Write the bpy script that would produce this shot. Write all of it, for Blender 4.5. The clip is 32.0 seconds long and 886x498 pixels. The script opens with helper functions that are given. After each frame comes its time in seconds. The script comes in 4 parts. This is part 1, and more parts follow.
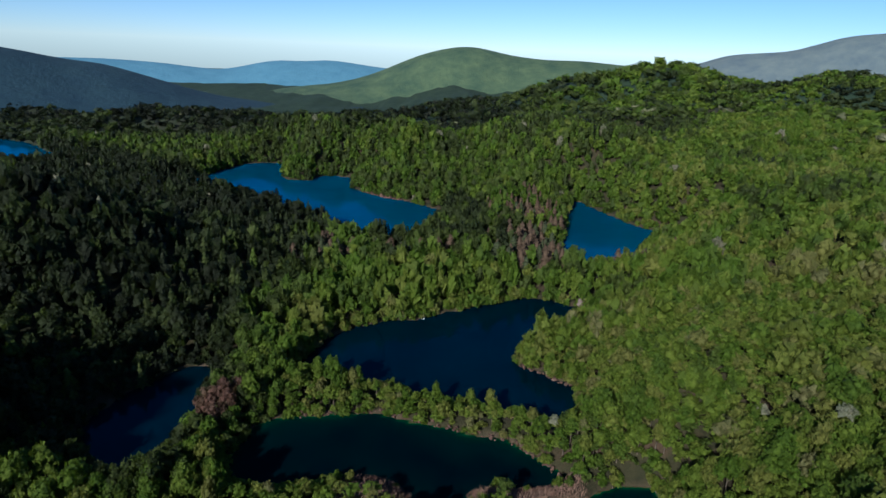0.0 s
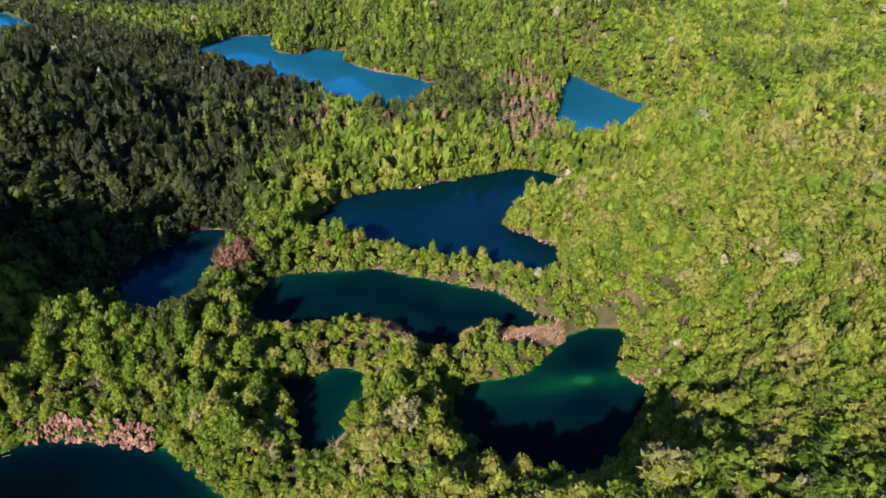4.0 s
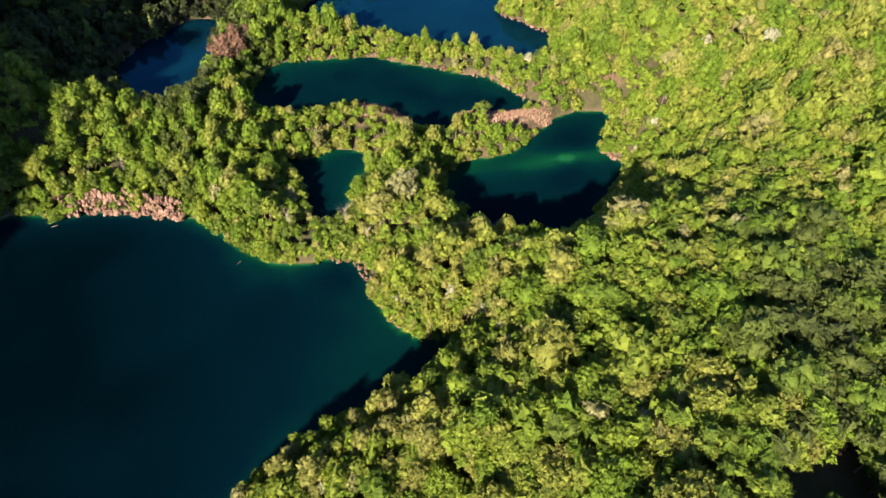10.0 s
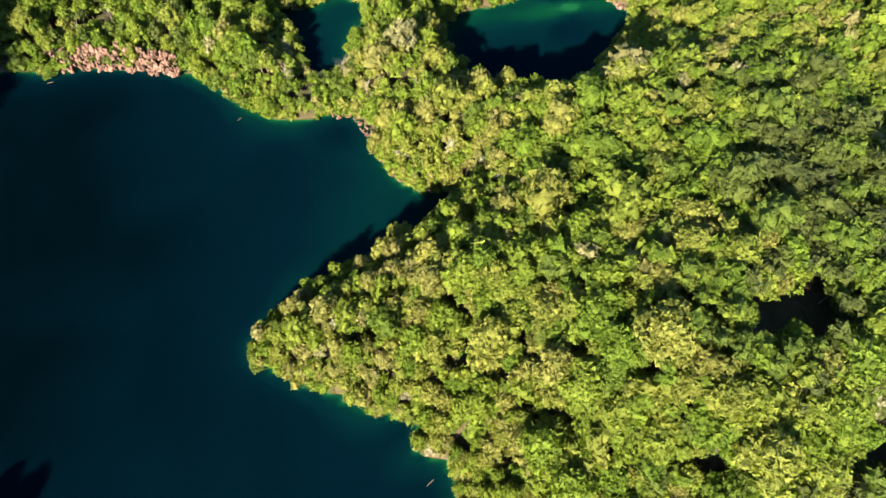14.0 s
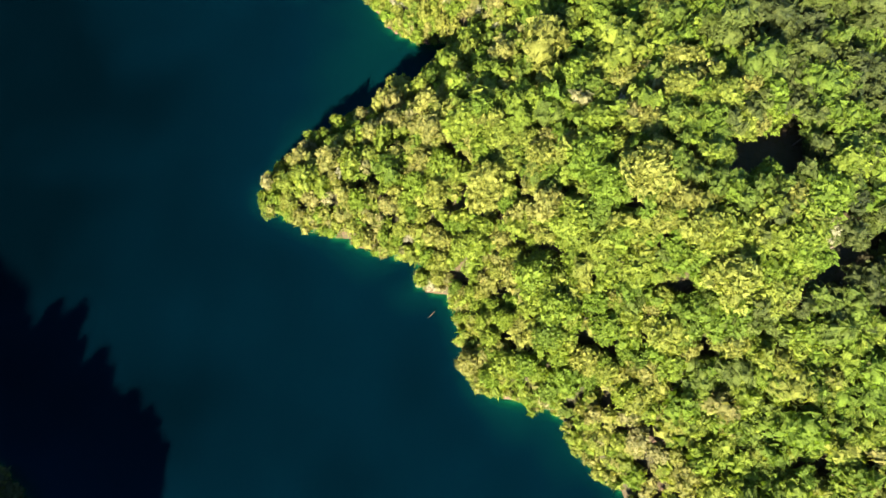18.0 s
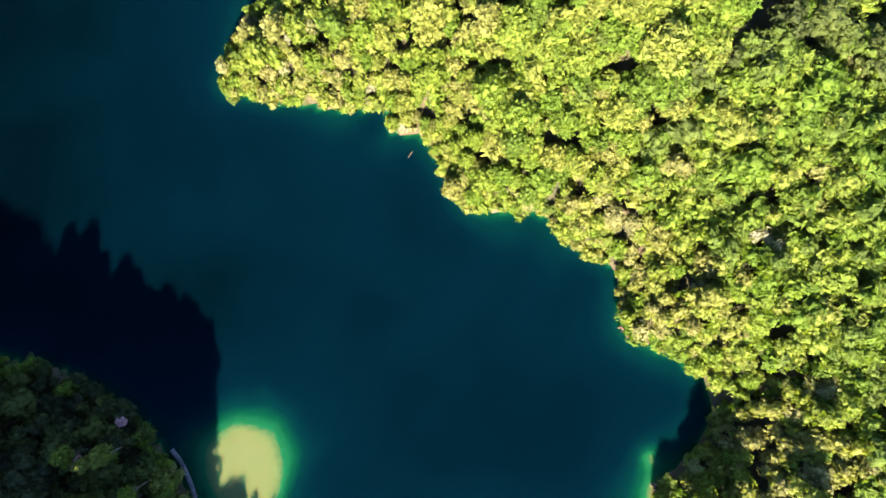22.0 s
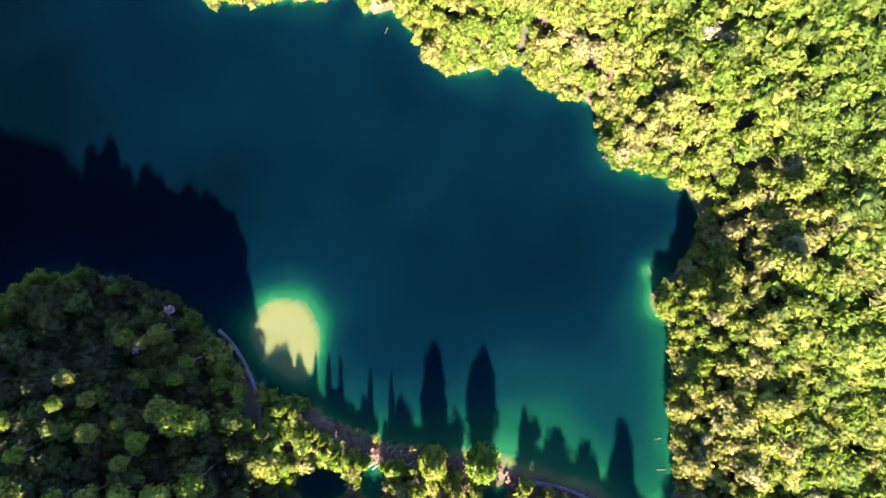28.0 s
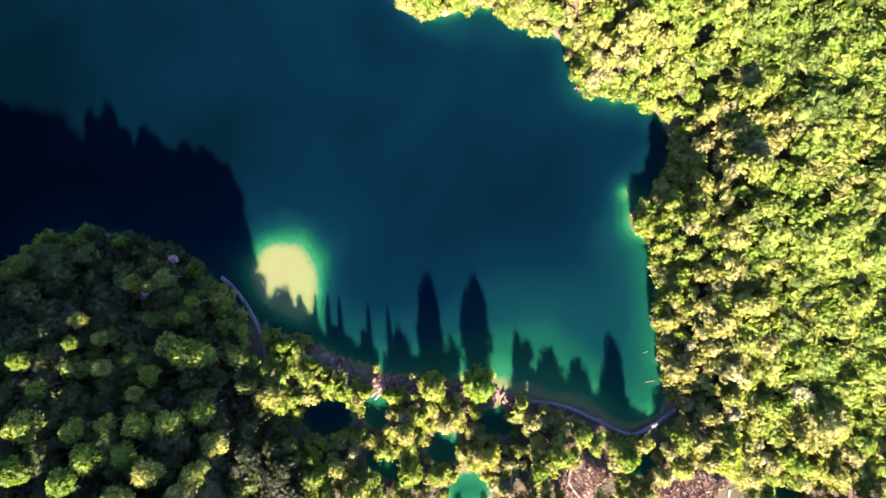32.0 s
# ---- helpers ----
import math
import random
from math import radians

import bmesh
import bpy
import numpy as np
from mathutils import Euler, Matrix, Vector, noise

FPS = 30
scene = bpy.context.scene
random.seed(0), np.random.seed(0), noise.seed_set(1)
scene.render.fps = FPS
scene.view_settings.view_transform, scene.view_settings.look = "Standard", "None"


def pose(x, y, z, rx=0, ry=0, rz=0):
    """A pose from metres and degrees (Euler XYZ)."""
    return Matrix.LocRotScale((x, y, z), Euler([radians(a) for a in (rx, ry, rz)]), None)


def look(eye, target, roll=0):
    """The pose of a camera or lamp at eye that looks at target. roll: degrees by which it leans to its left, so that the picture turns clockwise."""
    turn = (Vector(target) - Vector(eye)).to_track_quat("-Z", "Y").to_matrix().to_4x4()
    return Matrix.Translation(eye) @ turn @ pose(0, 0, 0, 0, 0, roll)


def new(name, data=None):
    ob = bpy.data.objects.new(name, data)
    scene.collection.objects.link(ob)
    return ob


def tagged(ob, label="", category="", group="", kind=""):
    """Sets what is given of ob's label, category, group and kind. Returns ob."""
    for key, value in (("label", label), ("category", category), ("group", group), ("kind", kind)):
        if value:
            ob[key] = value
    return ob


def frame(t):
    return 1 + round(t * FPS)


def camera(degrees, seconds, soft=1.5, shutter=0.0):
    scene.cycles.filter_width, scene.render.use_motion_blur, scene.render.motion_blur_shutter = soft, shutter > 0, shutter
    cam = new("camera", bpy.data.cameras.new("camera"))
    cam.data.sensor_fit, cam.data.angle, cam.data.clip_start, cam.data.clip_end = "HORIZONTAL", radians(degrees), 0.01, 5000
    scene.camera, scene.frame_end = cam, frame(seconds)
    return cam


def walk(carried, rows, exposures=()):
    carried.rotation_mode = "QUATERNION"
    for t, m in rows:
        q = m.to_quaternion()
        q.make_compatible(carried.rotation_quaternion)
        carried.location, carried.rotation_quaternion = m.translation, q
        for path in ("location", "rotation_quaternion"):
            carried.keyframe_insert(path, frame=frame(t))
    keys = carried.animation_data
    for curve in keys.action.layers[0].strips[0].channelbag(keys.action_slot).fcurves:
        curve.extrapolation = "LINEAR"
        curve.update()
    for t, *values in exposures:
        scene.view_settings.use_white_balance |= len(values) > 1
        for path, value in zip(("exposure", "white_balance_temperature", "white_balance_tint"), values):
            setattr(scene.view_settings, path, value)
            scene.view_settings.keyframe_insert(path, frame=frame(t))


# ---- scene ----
cam = camera(72.35, 32.0, soft=1.5)
# seconds, place in metres, turn in degrees
PATH = [
    (0, 0, 0, 115.46, 71.588, -2.097, 0.699),
    (0.5, -0.09, -1.76, 115.61, 70.209, -2.006, 0.592),
    (1, 0.03, -3.37, 115.67, 68.791, -1.958, 0.528),
    (1.5, 0.07, -4.97, 115.75, 67.394, -1.958, 0.46),
    (2, -0, -6.93, 115.7, 66.057, -2.04, 0.376),
    (2.5, 0.06, -9.07, 115.7, 64.701, -2.057, 0.34),
    (3, -0.14, -11.01, 115.71, 63.308, -2.138, 0.258),
    (3.5, -0.24, -13.52, 115.93, 61.93, -2.157, 0.199),
    (5.5, -0.66, -21.9, 117.29, 55.961, -2.34, -0.044),
    (6, -0.59, -23.35, 117.49, 54.422, -2.35, -0.091),
    (6.5, -0.64, -24.72, 117.64, 52.942, -2.376, -0.178),
    (7, -0.65, -25.77, 117.91, 51.408, -2.33, -0.28),
    (7.5, -0.55, -26.66, 118.04, 49.958, -2.259, -0.34),
    (8, -0.39, -27.63, 118.24, 48.486, -2.162, -0.426),
    (8.5, -0.4, -28.6, 118.38, 46.971, -2.075, -0.537),
    (9, -0.51, -29.43, 118.51, 45.364, -2.027, -0.668),
    (9.5, -0.46, -30.5, 118.72, 43.887, -1.966, -0.732),
    (10, -0.57, -31.43, 118.71, 42.504, -1.964, -0.816),
    (10.5, -0.65, -32.2, 118.94, 41.039, -1.976, -0.889),
    (11, -0.8, -32.66, 119.22, 39.487, -2.022, -0.933),
    (11.5, -0.76, -33.23, 119.46, 37.966, -1.985, -0.967),
    (12, -0.73, -33.66, 119.7, 36.337, -1.963, -0.971),
    (12.5, -0.73, -34.25, 119.73, 34.779, -1.904, -1.01),
    (13, -0.8, -34.76, 119.98, 33.103, -1.85, -1.089),
    (13.5, -0.82, -35.39, 120.09, 31.492, -1.846, -1.079),
    (14, -0.76, -36.09, 120.13, 29.906, -1.765, -1.099),
    (14.5, -0.79, -36.74, 120.08, 28.301, -1.759, -1.106),
    (16.5, -1.74, -39.96, 121.66, 21.951, -2.07, -1.14),
    (17, -1.92, -40.7, 122.78, 20.335, -2.095, -1.19),
    (17.5, -2.17, -41.72, 123.76, 18.972, -2.201, -1.276),
    (18, -2.58, -42.74, 124.91, 17.605, -2.292, -1.823),
    (18.5, -2.73, -43.82, 126.04, 16.377, -2.2, -4.886),
    (19, -3.01, -44.91, 126.98, 15.162, -2.065, -8.247),
    (19.5, -3.37, -46.07, 128, 13.804, -2.001, -9.581),
    (20, -3.44, -47.26, 128.93, 12.293, -1.82, -10.653),
    (20.5, -3.29, -48.51, 129.9, 10.751, -1.532, -11.831),
    (21, -2.91, -49.52, 130.82, 9.003, -1.151, -13.097),
    (21.5, -2.42, -50.37, 132.1, 7.071, -0.757, -14.311),
    (22, -1.89, -51.1, 133.28, 5.07, -0.423, -15.539),
    (22.5, -1.81, -52.5, 134.37, 3.385, -0.171, -16.694),
    (23, -2.03, -54.24, 135.34, 1.857, -0.007, -17.825),
    (23.5, -2.57, -56.03, 136.25, 1.023, 0.057, -18.951),
    (24, -3.1, -57.82, 137.21, 0.977, 0.121, -20.075),
    (24.5, -3.68, -59.99, 138.07, 1.137, 0.225, -21.103),
    (25, -4.35, -62.21, 138.86, 1.244, 0.345, -22.049),
    (25.5, -5.02, -64.68, 139.67, 1.433, 0.511, -22.481),
    (27.5, -7.04, -72.9, 142.47, 1.365, 1.025, -24.235),
    (28, -7.51, -74.98, 143.3, 1.366, 1.131, -24.681),
    (28.5, -7.93, -77.18, 144.1, 1.407, 1.267, -25.127),
    (29, -8.43, -79.34, 144.92, 1.438, 1.387, -25.609),
    (29.5, -8.92, -81.41, 145.74, 1.433, 1.449, -26.043),
    (30, -9.53, -83.42, 146.58, 1.429, 1.486, -26.502),
    (30.5, -9.95, -85.57, 147.47, 1.481, 1.555, -26.963),
    (31, -10.43, -87.64, 148.27, 1.511, 1.583, -27.468),
    (31.5, -10.84, -89.76, 149.1, 1.553, 1.613, -27.931),
    (32, -11.31, -91.74, 149.97, 1.557, 1.602, -28.444),
]
walk(cam, [(t, pose(x, y, z, rx, ry, rz)) for t, x, y, z, rx, ry, rz in PATH],
     exposures=[(0, 0.31, 5250, 9), (1, 0.82, 5350, 10), (2, 1.46, 5600, 19), (3.5, 1.95, 6300, 18), (6, 2.28, 7000, 16), (12, 2.68, 7000, 12), (18, 3.12, 6900, 10), (22, 3.52, 6700, 13), (26, 3.77, 6500, 24), (32, 3.98, 6450, 34)])

# ---- world, sun ----
SUN_AZ, SUN_EL = 205.0, 27.5   # where the sun stands, clockwise from north, and its height
world = bpy.data.worlds.new("sky")
scene.world = world
world.use_nodes = True
wt = world.node_tree
sky = wt.nodes.new("ShaderNodeTexSky")
sky.sky_type = "NISHITA"
sky.sun_disc = False
sky.sun_elevation = radians(SUN_EL)
sky.sun_rotation = radians(SUN_AZ)
sky.altitude = 3000
sky.air_density, sky.dust_density, sky.ozone_density = 1.0, 0.0, 4.5
wt.links.new(sky.outputs["Color"], wt.nodes["Background"].inputs["Color"])
wt.nodes["Background"].inputs["Strength"].default_value = 0.077
sun_data = bpy.data.lights.new("sun", "SUN")
sun_data.energy = 5.0
sun_data.angle = radians(0.6)
sun_data.color = (1.0, 0.88, 0.70)
sun = new("sun", sun_data)
az, el = radians(SUN_AZ), radians(SUN_EL)
sun_at = Vector((math.sin(az) * math.cos(el), math.cos(az) * math.cos(el), math.sin(el)))
sun.matrix_world = look(sun_at * 900, (0, 0, 0))


# ---- materials ----
def material(name, rough=0.8):
    m = bpy.data.materials.new(name)
    m.use_nodes = True
    b = m.node_tree.nodes["Principled BSDF"]
    b.inputs["Roughness"].default_value = rough
    b.inputs["Specular IOR Level"].default_value = 0.25
    return m, m.node_tree, b


def node(nt, kind, **values):
    n = nt.nodes.new(kind)
    for k, v in values.items():
        n.inputs[k].default_value = v
    return n


def ramp(nt, stops, source=None):
    n = nt.nodes.new("ShaderNodeValToRGB")
    e = n.color_ramp.elements
    while len(e) < len(stops):
        e.new(0.5)
    for one, (p, c) in zip(e, stops):
        one.position, one.color = p, (*c, 1)
    if source is not None:
        nt.links.new(source, n.inputs["Fac"])
    return n


def blend(nt, fac, a, b, mode="MIX"):
    n = nt.nodes.new("ShaderNodeMix")
    n.data_type, n.blend_type = "RGBA", mode
    for s, v in ((n.inputs[0], fac), (n.inputs[6], a), (n.inputs[7], b)):
        if isinstance(v, (int, float)):
            s.default_value = v
        elif isinstance(v, tuple):
            s.default_value = (*v, 1)
        else:
            nt.links.new(v, s)
    return n.outputs[2]


def noise_tex(nt, scale, detail=4.0, rough=0.6, coords="Object"):
    tc = nt.nodes.new("ShaderNodeTexCoord")
    n = node(nt, "ShaderNodeTexNoise", Scale=scale, Detail=detail, Roughness=rough)
    nt.links.new(tc.outputs[coords], n.inputs["Vector"])
    return n.outputs["Fac"]


def bump(nt, b, height, strength, distance):
    n = node(nt, "ShaderNodeBump", Strength=strength, Distance=distance)
    nt.links.new(height, n.inputs["Height"])
    nt.links.new(n.outputs["Normal"], b.inputs["Normal"])


def attribute(nt, name):
    n = nt.nodes.new("ShaderNodeAttribute")
    n.attribute_name = name
    return n.outputs["Fac"]


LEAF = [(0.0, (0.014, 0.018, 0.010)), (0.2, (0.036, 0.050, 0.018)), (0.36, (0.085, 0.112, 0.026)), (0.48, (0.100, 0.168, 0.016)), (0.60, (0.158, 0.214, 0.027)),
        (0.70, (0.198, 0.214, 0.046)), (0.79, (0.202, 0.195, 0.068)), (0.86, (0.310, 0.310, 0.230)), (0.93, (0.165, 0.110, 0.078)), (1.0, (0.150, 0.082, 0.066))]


def leaf_material(name, joined, ragged):
    """Leaves: one hue a tree, a little of its own for each spray of leaves, light passing through."""
    m, nt, b = material(name, 0.55)
    if joined:
        hue = attribute(nt, "hue")
    else:
        info = nt.nodes.new("ShaderNodeObjectInfo")
        mr = node(nt, "ShaderNodeMapRange", **{"To Min": 0.44, "To Max": 0.75})
        nt.links.new(info.outputs["Random"], mr.inputs["Value"])
        hue = mr.outputs["Result"]
    base = ramp(nt, LEAF, hue).outputs["Color"]
    geo = nt.nodes.new("ShaderNodeNewGeometry")
    var = ramp(nt, [(0.0, (0.54, 0.60, 0.50)), (0.5, (0.98, 1.0, 0.95)), (1.0, (1.26, 1.22, 1.24))], geo.outputs["Random Per Island"]).outputs["Color"]
    col = blend(nt, 1.0, base, var, "MULTIPLY")
    fine = noise_tex(nt, 3.4, 5.0, 0.75)
    col = blend(nt, 1.0, col, ramp(nt, [(0.32, (0.54, 0.60, 0.50)), (0.66, (1.22, 1.18, 1.18))], fine).outputs["Color"], "MULTIPLY")
    bump(nt, b, fine, 1.0, 0.3)
    nt.links.new(col, b.inputs["Base Color"])
    tr = nt.nodes.new("ShaderNodeBsdfTranslucent")
    nt.links.new(blend(nt, 1.0, col, (1.0, 1.05, 0.55), "MULTIPLY"), tr.inputs["Color"])
    mix = nt.nodes.new("ShaderNodeMixShader")
    mix.inputs[0].default_value = 0.48
    nt.links.new(b.outputs[0], mix.inputs[1])
    nt.links.new(tr.outputs[0], mix.inputs[2])
    out = mix.outputs[0]
    if ragged:
        holes = ramp(nt, [(0.44, (0, 0, 0)), (0.47, (1, 1, 1))], noise_tex(nt, 4.6, 3.0, 0.6)).outputs["Color"]
        clear = nt.nodes.new("ShaderNodeBsdfTransparent")
        cut = nt.nodes.new("ShaderNodeMixShader")
        nt.links.new(holes, cut.inputs[0])
        nt.links.new(clear.outputs[0], cut.inputs[1])
        nt.links.new(out, cut.inputs[2])
        out = cut.outputs[0]
    nt.links.new(out, nt.nodes["Material Output"].inputs["Surface"])
    return m


leaf_joined = leaf_material("inner_leaves_of_the_wood", True, False)
spray_joined = leaf_material("leaf_sprays_of_the_wood", True, True)
leaf_single = leaf_material("inner_leaves_of_a_tree", False, False)
spray_single = leaf_material("leaf_sprays_of_a_tree", False, True)


def plain(name, stops, scale, rough=0.85, bump_size=0.05, bump_strength=0.6, island=0.0):
    m, nt, b = material(name, rough)
    f = noise_tex(nt, scale, 6.0, 0.65)
    c = ramp(nt, stops, f).outputs["Color"]
    if island:
        g = nt.nodes.new("ShaderNodeNewGeometry")
        v = ramp(nt, [(0, (1 - island,) * 3), (1, (1 + island,) * 3)], g.outputs["Random Per Island"]).outputs["Color"]
        c = blend(nt, 1.0, c, v, "MULTIPLY")
    nt.links.new(c, b.inputs["Base Color"])
    bump(nt, b, noise_tex(nt, scale * 4, 5.0), bump_strength, bump_size)
    return m


bark = plain("bark", [(0.3, (0.05, 0.04, 0.03)), (0.7, (0.16, 0.13, 0.10))], 3.0)
pale_bark = plain("pale_bark", [(0.3, (0.12, 0.10, 0.08)), (0.7, (0.24, 0.21, 0.18))], 3.0)
rock_mat = plain("pink_tufa_rock", [(0.25, (0.030, 0.018, 0.014)), (0.5, (0.105, 0.060, 0.046)), (0.75, (0.235, 0.150, 0.118))], 1.1, bump_size=0.5, bump_strength=1.0, island=0.3)
pale_rock = plain("pale_limestone", [(0.25, (0.08, 0.06, 0.048)), (0.6, (0.20, 0.16, 0.135))], 0.9, bump_size=0.25)
reed_mat = plain("dry_reed", [(0.3, (0.13, 0.078, 0.055)), (0.7, (0.29, 0.185, 0.135))], 0.35, island=0.35)
wood_mat = plain("weathered_boards", [(0.3, (0.070, 0.064, 0.070)), (0.7, (0.125, 0.114, 0.124))], 1.5, island=0.2)
trail_mat = plain("trodden_gravel", [(0.3, (0.12, 0.095, 0.075)), (0.7, (0.21, 0.17, 0.135))], 1.2)
foam_mat = plain("falling_water", [(0.3, (0.26, 0.28, 0.29)), (0.7, (0.44, 0.46, 0.47))], 1.0, rough=0.4)

# Ground: leaf litter and moss, tan banks by the water, wooded colour far off
ground_mat, nt, b = material("forest_floor", 0.95)
litter = ramp(nt, [(0.3, (0.018, 0.020, 0.009)), (0.5, (0.034, 0.032, 0.014)), (0.7, (0.062, 0.040, 0.025))], noise_tex(nt, 0.16, 7.0)).outputs["Color"]
bank = ramp(nt, [(0.3, (0.045, 0.038, 0.022)), (0.7, (0.120, 0.080, 0.056))], noise_tex(nt, 0.5, 6.0)).outputs["Color"]
wooded = ramp(nt, [(0.3, (0.010, 0.022, 0.015)), (0.5, (0.022, 0.042, 0.024)), (0.7, (0.048, 0.074, 0.034))], noise_tex(nt, 0.03, 9.0, 0.75)).outputs["Color"]
c = blend(nt, attribute(nt, "bank"), litter, bank)
c = blend(nt, attribute(nt, "far"), c, wooded)
nt.links.new(c, b.inputs["Base Color"])
bump(nt, b, noise_tex(nt, 0.09, 8.0, 0.7), 1.0, 2.0)

def watery(nt, b, colour, share):
    """Still water: its own colour below, a share of the mirror's gloss above, rising towards flat views."""
    body = node(nt, "ShaderNodeSubsurfaceScattering", Scale=1.6)
    body.falloff = "BURLEY"
    body.inputs["Radius"].default_value = (0.3, 1.0, 1.0)
    nt.links.new(colour, body.inputs["Color"])
    gloss = node(nt, "ShaderNodeBsdfGlossy", Roughness=0.06)
    gloss.inputs["Color"].default_value = (0.06, 0.62, 1.0, 1)
    ripple = node(nt, "ShaderNodeBump", Strength=0.05, Distance=0.03)
    nt.links.new(noise_tex(nt, 1.6, 3.0), ripple.inputs["Height"])
    nt.links.new(ripple.outputs["Normal"], gloss.inputs["Normal"])
    fres = node(nt, "ShaderNodeFresnel", IOR=1.33)
    part_of = node(nt, "ShaderNodeMath")
    part_of.operation = "MULTIPLY"
    part_of.inputs[1].default_value = share
    nt.links.new(fres.outputs[0], part_of.inputs[0])
    mix = nt.nodes.new("ShaderNodeMixShader")
    nt.links.new(part_of.outputs[0], mix.inputs[0])
    nt.links.new(body.outputs[0], mix.inputs[1])
    nt.links.new(gloss.outputs[0], mix.inputs[2])
    nt.links.new(mix.outputs[0], nt.nodes["Material Output"].inputs["Surface"])
    nt.nodes.remove(b)


# Water: dark blue where deep, emerald over the shallows, sand showing at the rim
water_mat, nt, b = material("lake_water", 0.06)
dp = node(nt, "ShaderNodeMath")
dp.operation = "ADD"
cloudy = node(nt, "ShaderNodeMath")
cloudy.operation = "MULTIPLY_ADD"
nt.links.new(noise_tex(nt, 0.11, 7.0, 0.72), cloudy.inputs[0])
cloudy.inputs[1].default_value, cloudy.inputs[2].default_value = 0.06, -0.03
nt.links.new(attribute(nt, "depth"), dp.inputs[0])
nt.links.new(cloudy.outputs[0], dp.inputs[1])
wcol = ramp(nt, [(0.0, (0.064, 0.072, 0.034)), (0.025, (0.056, 0.072, 0.027)), (0.06, (0.003, 0.046, 0.018)), (0.14, (0.0003, 0.0225, 0.0112)),
                 (0.275, (0.0001, 0.0092, 0.0100)), (0.5, (0.00005, 0.0037, 0.0070)), (1.0, (0.00003, 0.0014, 0.0025))], dp.outputs[0]).outputs["Color"]
watery(nt, b, wcol, 0.05)

blue_water, nt, b = material("blue_lake_water", 0.05)
watery(nt, b, ramp(nt, [(0.35, (0.0020, 0.042, 0.090)), (0.65, (0.0030, 0.056, 0.115))], noise_tex(nt, 0.02, 4.0)).outputs["Color"], 0.6)
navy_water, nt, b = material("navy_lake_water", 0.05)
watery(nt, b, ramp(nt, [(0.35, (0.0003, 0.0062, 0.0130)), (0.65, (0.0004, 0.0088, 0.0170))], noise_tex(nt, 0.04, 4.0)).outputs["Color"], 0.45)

# ---- the plan: lakes, their levels, hills ----
def value_noise(x, y, seed=0):
    xi, yi = np.floor(x).astype(np.int64), np.floor(y).astype(np.int64)
    fx, fy = x - xi, y - yi
    fx, fy = fx * fx * (3 - 2 * fx), fy * fy * (3 - 2 * fy)

    def h(a, c):
        n = (a * 374761393 + c * 668265263 + seed * 982451653) & 0x7FFFFFFF
        n = ((n ^ (n >> 13)) * 1274126177) & 0x7FFFFFFF
        return ((n ^ (n >> 16)) & 0xFFFF) / 65535.0
    top = h(xi, yi) * (1 - fx) + h(xi + 1, yi) * fx
    low = h(xi, yi + 1) * (1 - fx) + h(xi + 1, yi + 1) * fx
    return top * (1 - fy) + low * fy


def fbm(x, y, size, seed=0, octaves=4):
    """Noise from -1 to 1 with lumps of about that many metres."""
    out, amp, total = 0.0, 1.0, 0.0
    for o in range(octaves):
        out = out + amp * (value_noise(x / size * 2**o + 17.3 * o, y / size * 2**o - 9.1 * o, seed + o) * 2 - 1)
        total += amp
        amp *= 0.55
    return out / total


def smooth(v, lo, hi):
    v = np.clip((v - lo) / (hi - lo), 0, 1)
    return v * v * (3 - 2 * v)


def shore(points, step=1.2):
    """A closed line through the points, smooth, with a vertex every step metres."""
    p = np.array(points, float)
    out = []
    for i in range(len(p)):
        a, q, r, d = p[i - 1], p[i], p[(i + 1) % len(p)], p[(i + 2) % len(p)]
        n = max(2, int(np.linalg.norm(r - q) / step))
        u = (np.arange(n) / n)[:, None]
        out.append(0.5 * (2 * q + (r - a) * u + (2 * a - 5 * q + 4 * r - d) * u**2 + (3 * q - a - 3 * r + d) * u**3))
    return np.concatenate(out)


def oval(x, y, rx, ry, turn=0.0, n=14):
    a = np.arange(n) / n * 2 * np.pi
    c, s = math.cos(radians(turn)), math.sin(radians(turn))
    px, py = rx * np.cos(a), ry * np.sin(a)
    return np.stack([x + c * px - s * py, y + s * px + c * py], 1)


great_north = [(-132, 48), (-124, 74), (-113, 87), (-99, 87), (-85, 89), (-65, 87), (-52, 79), (-43, 73), (-33, 71), (-22, 73), (-15, 67), (-11, 58), (-7, 52), (-1, 49), (6, 47)]
great_east = [(2, 39), (-9, 32), (-19, 25), (-27, 20), (-34.5, 11), (-33, 6), (-27, 3), (-14, -3), (-3, -6), (-2, -12), (4, -16), (8, -28), (12, -34), (24, -39), (30, -48), (37, -56),
              (36, -68), (44, -76), (49, -87), (42, -96), (32, -102), (31, -110), (27, -120), (20, -137), (16, -145)]
great_south = [(6, -146), (-1, -138), (-14, -126.5), (-22, -119), (-30, -113.5), (-37, -108.5), (-44, -102), (-49, -97), (-53, -90.5), (-59, -85), (-65, -72), (-68, -60), (-76, -50), (-84, -42), (-96, -37), (-110, -38), (-124, -38), (-136, -22), (-140, 10)]
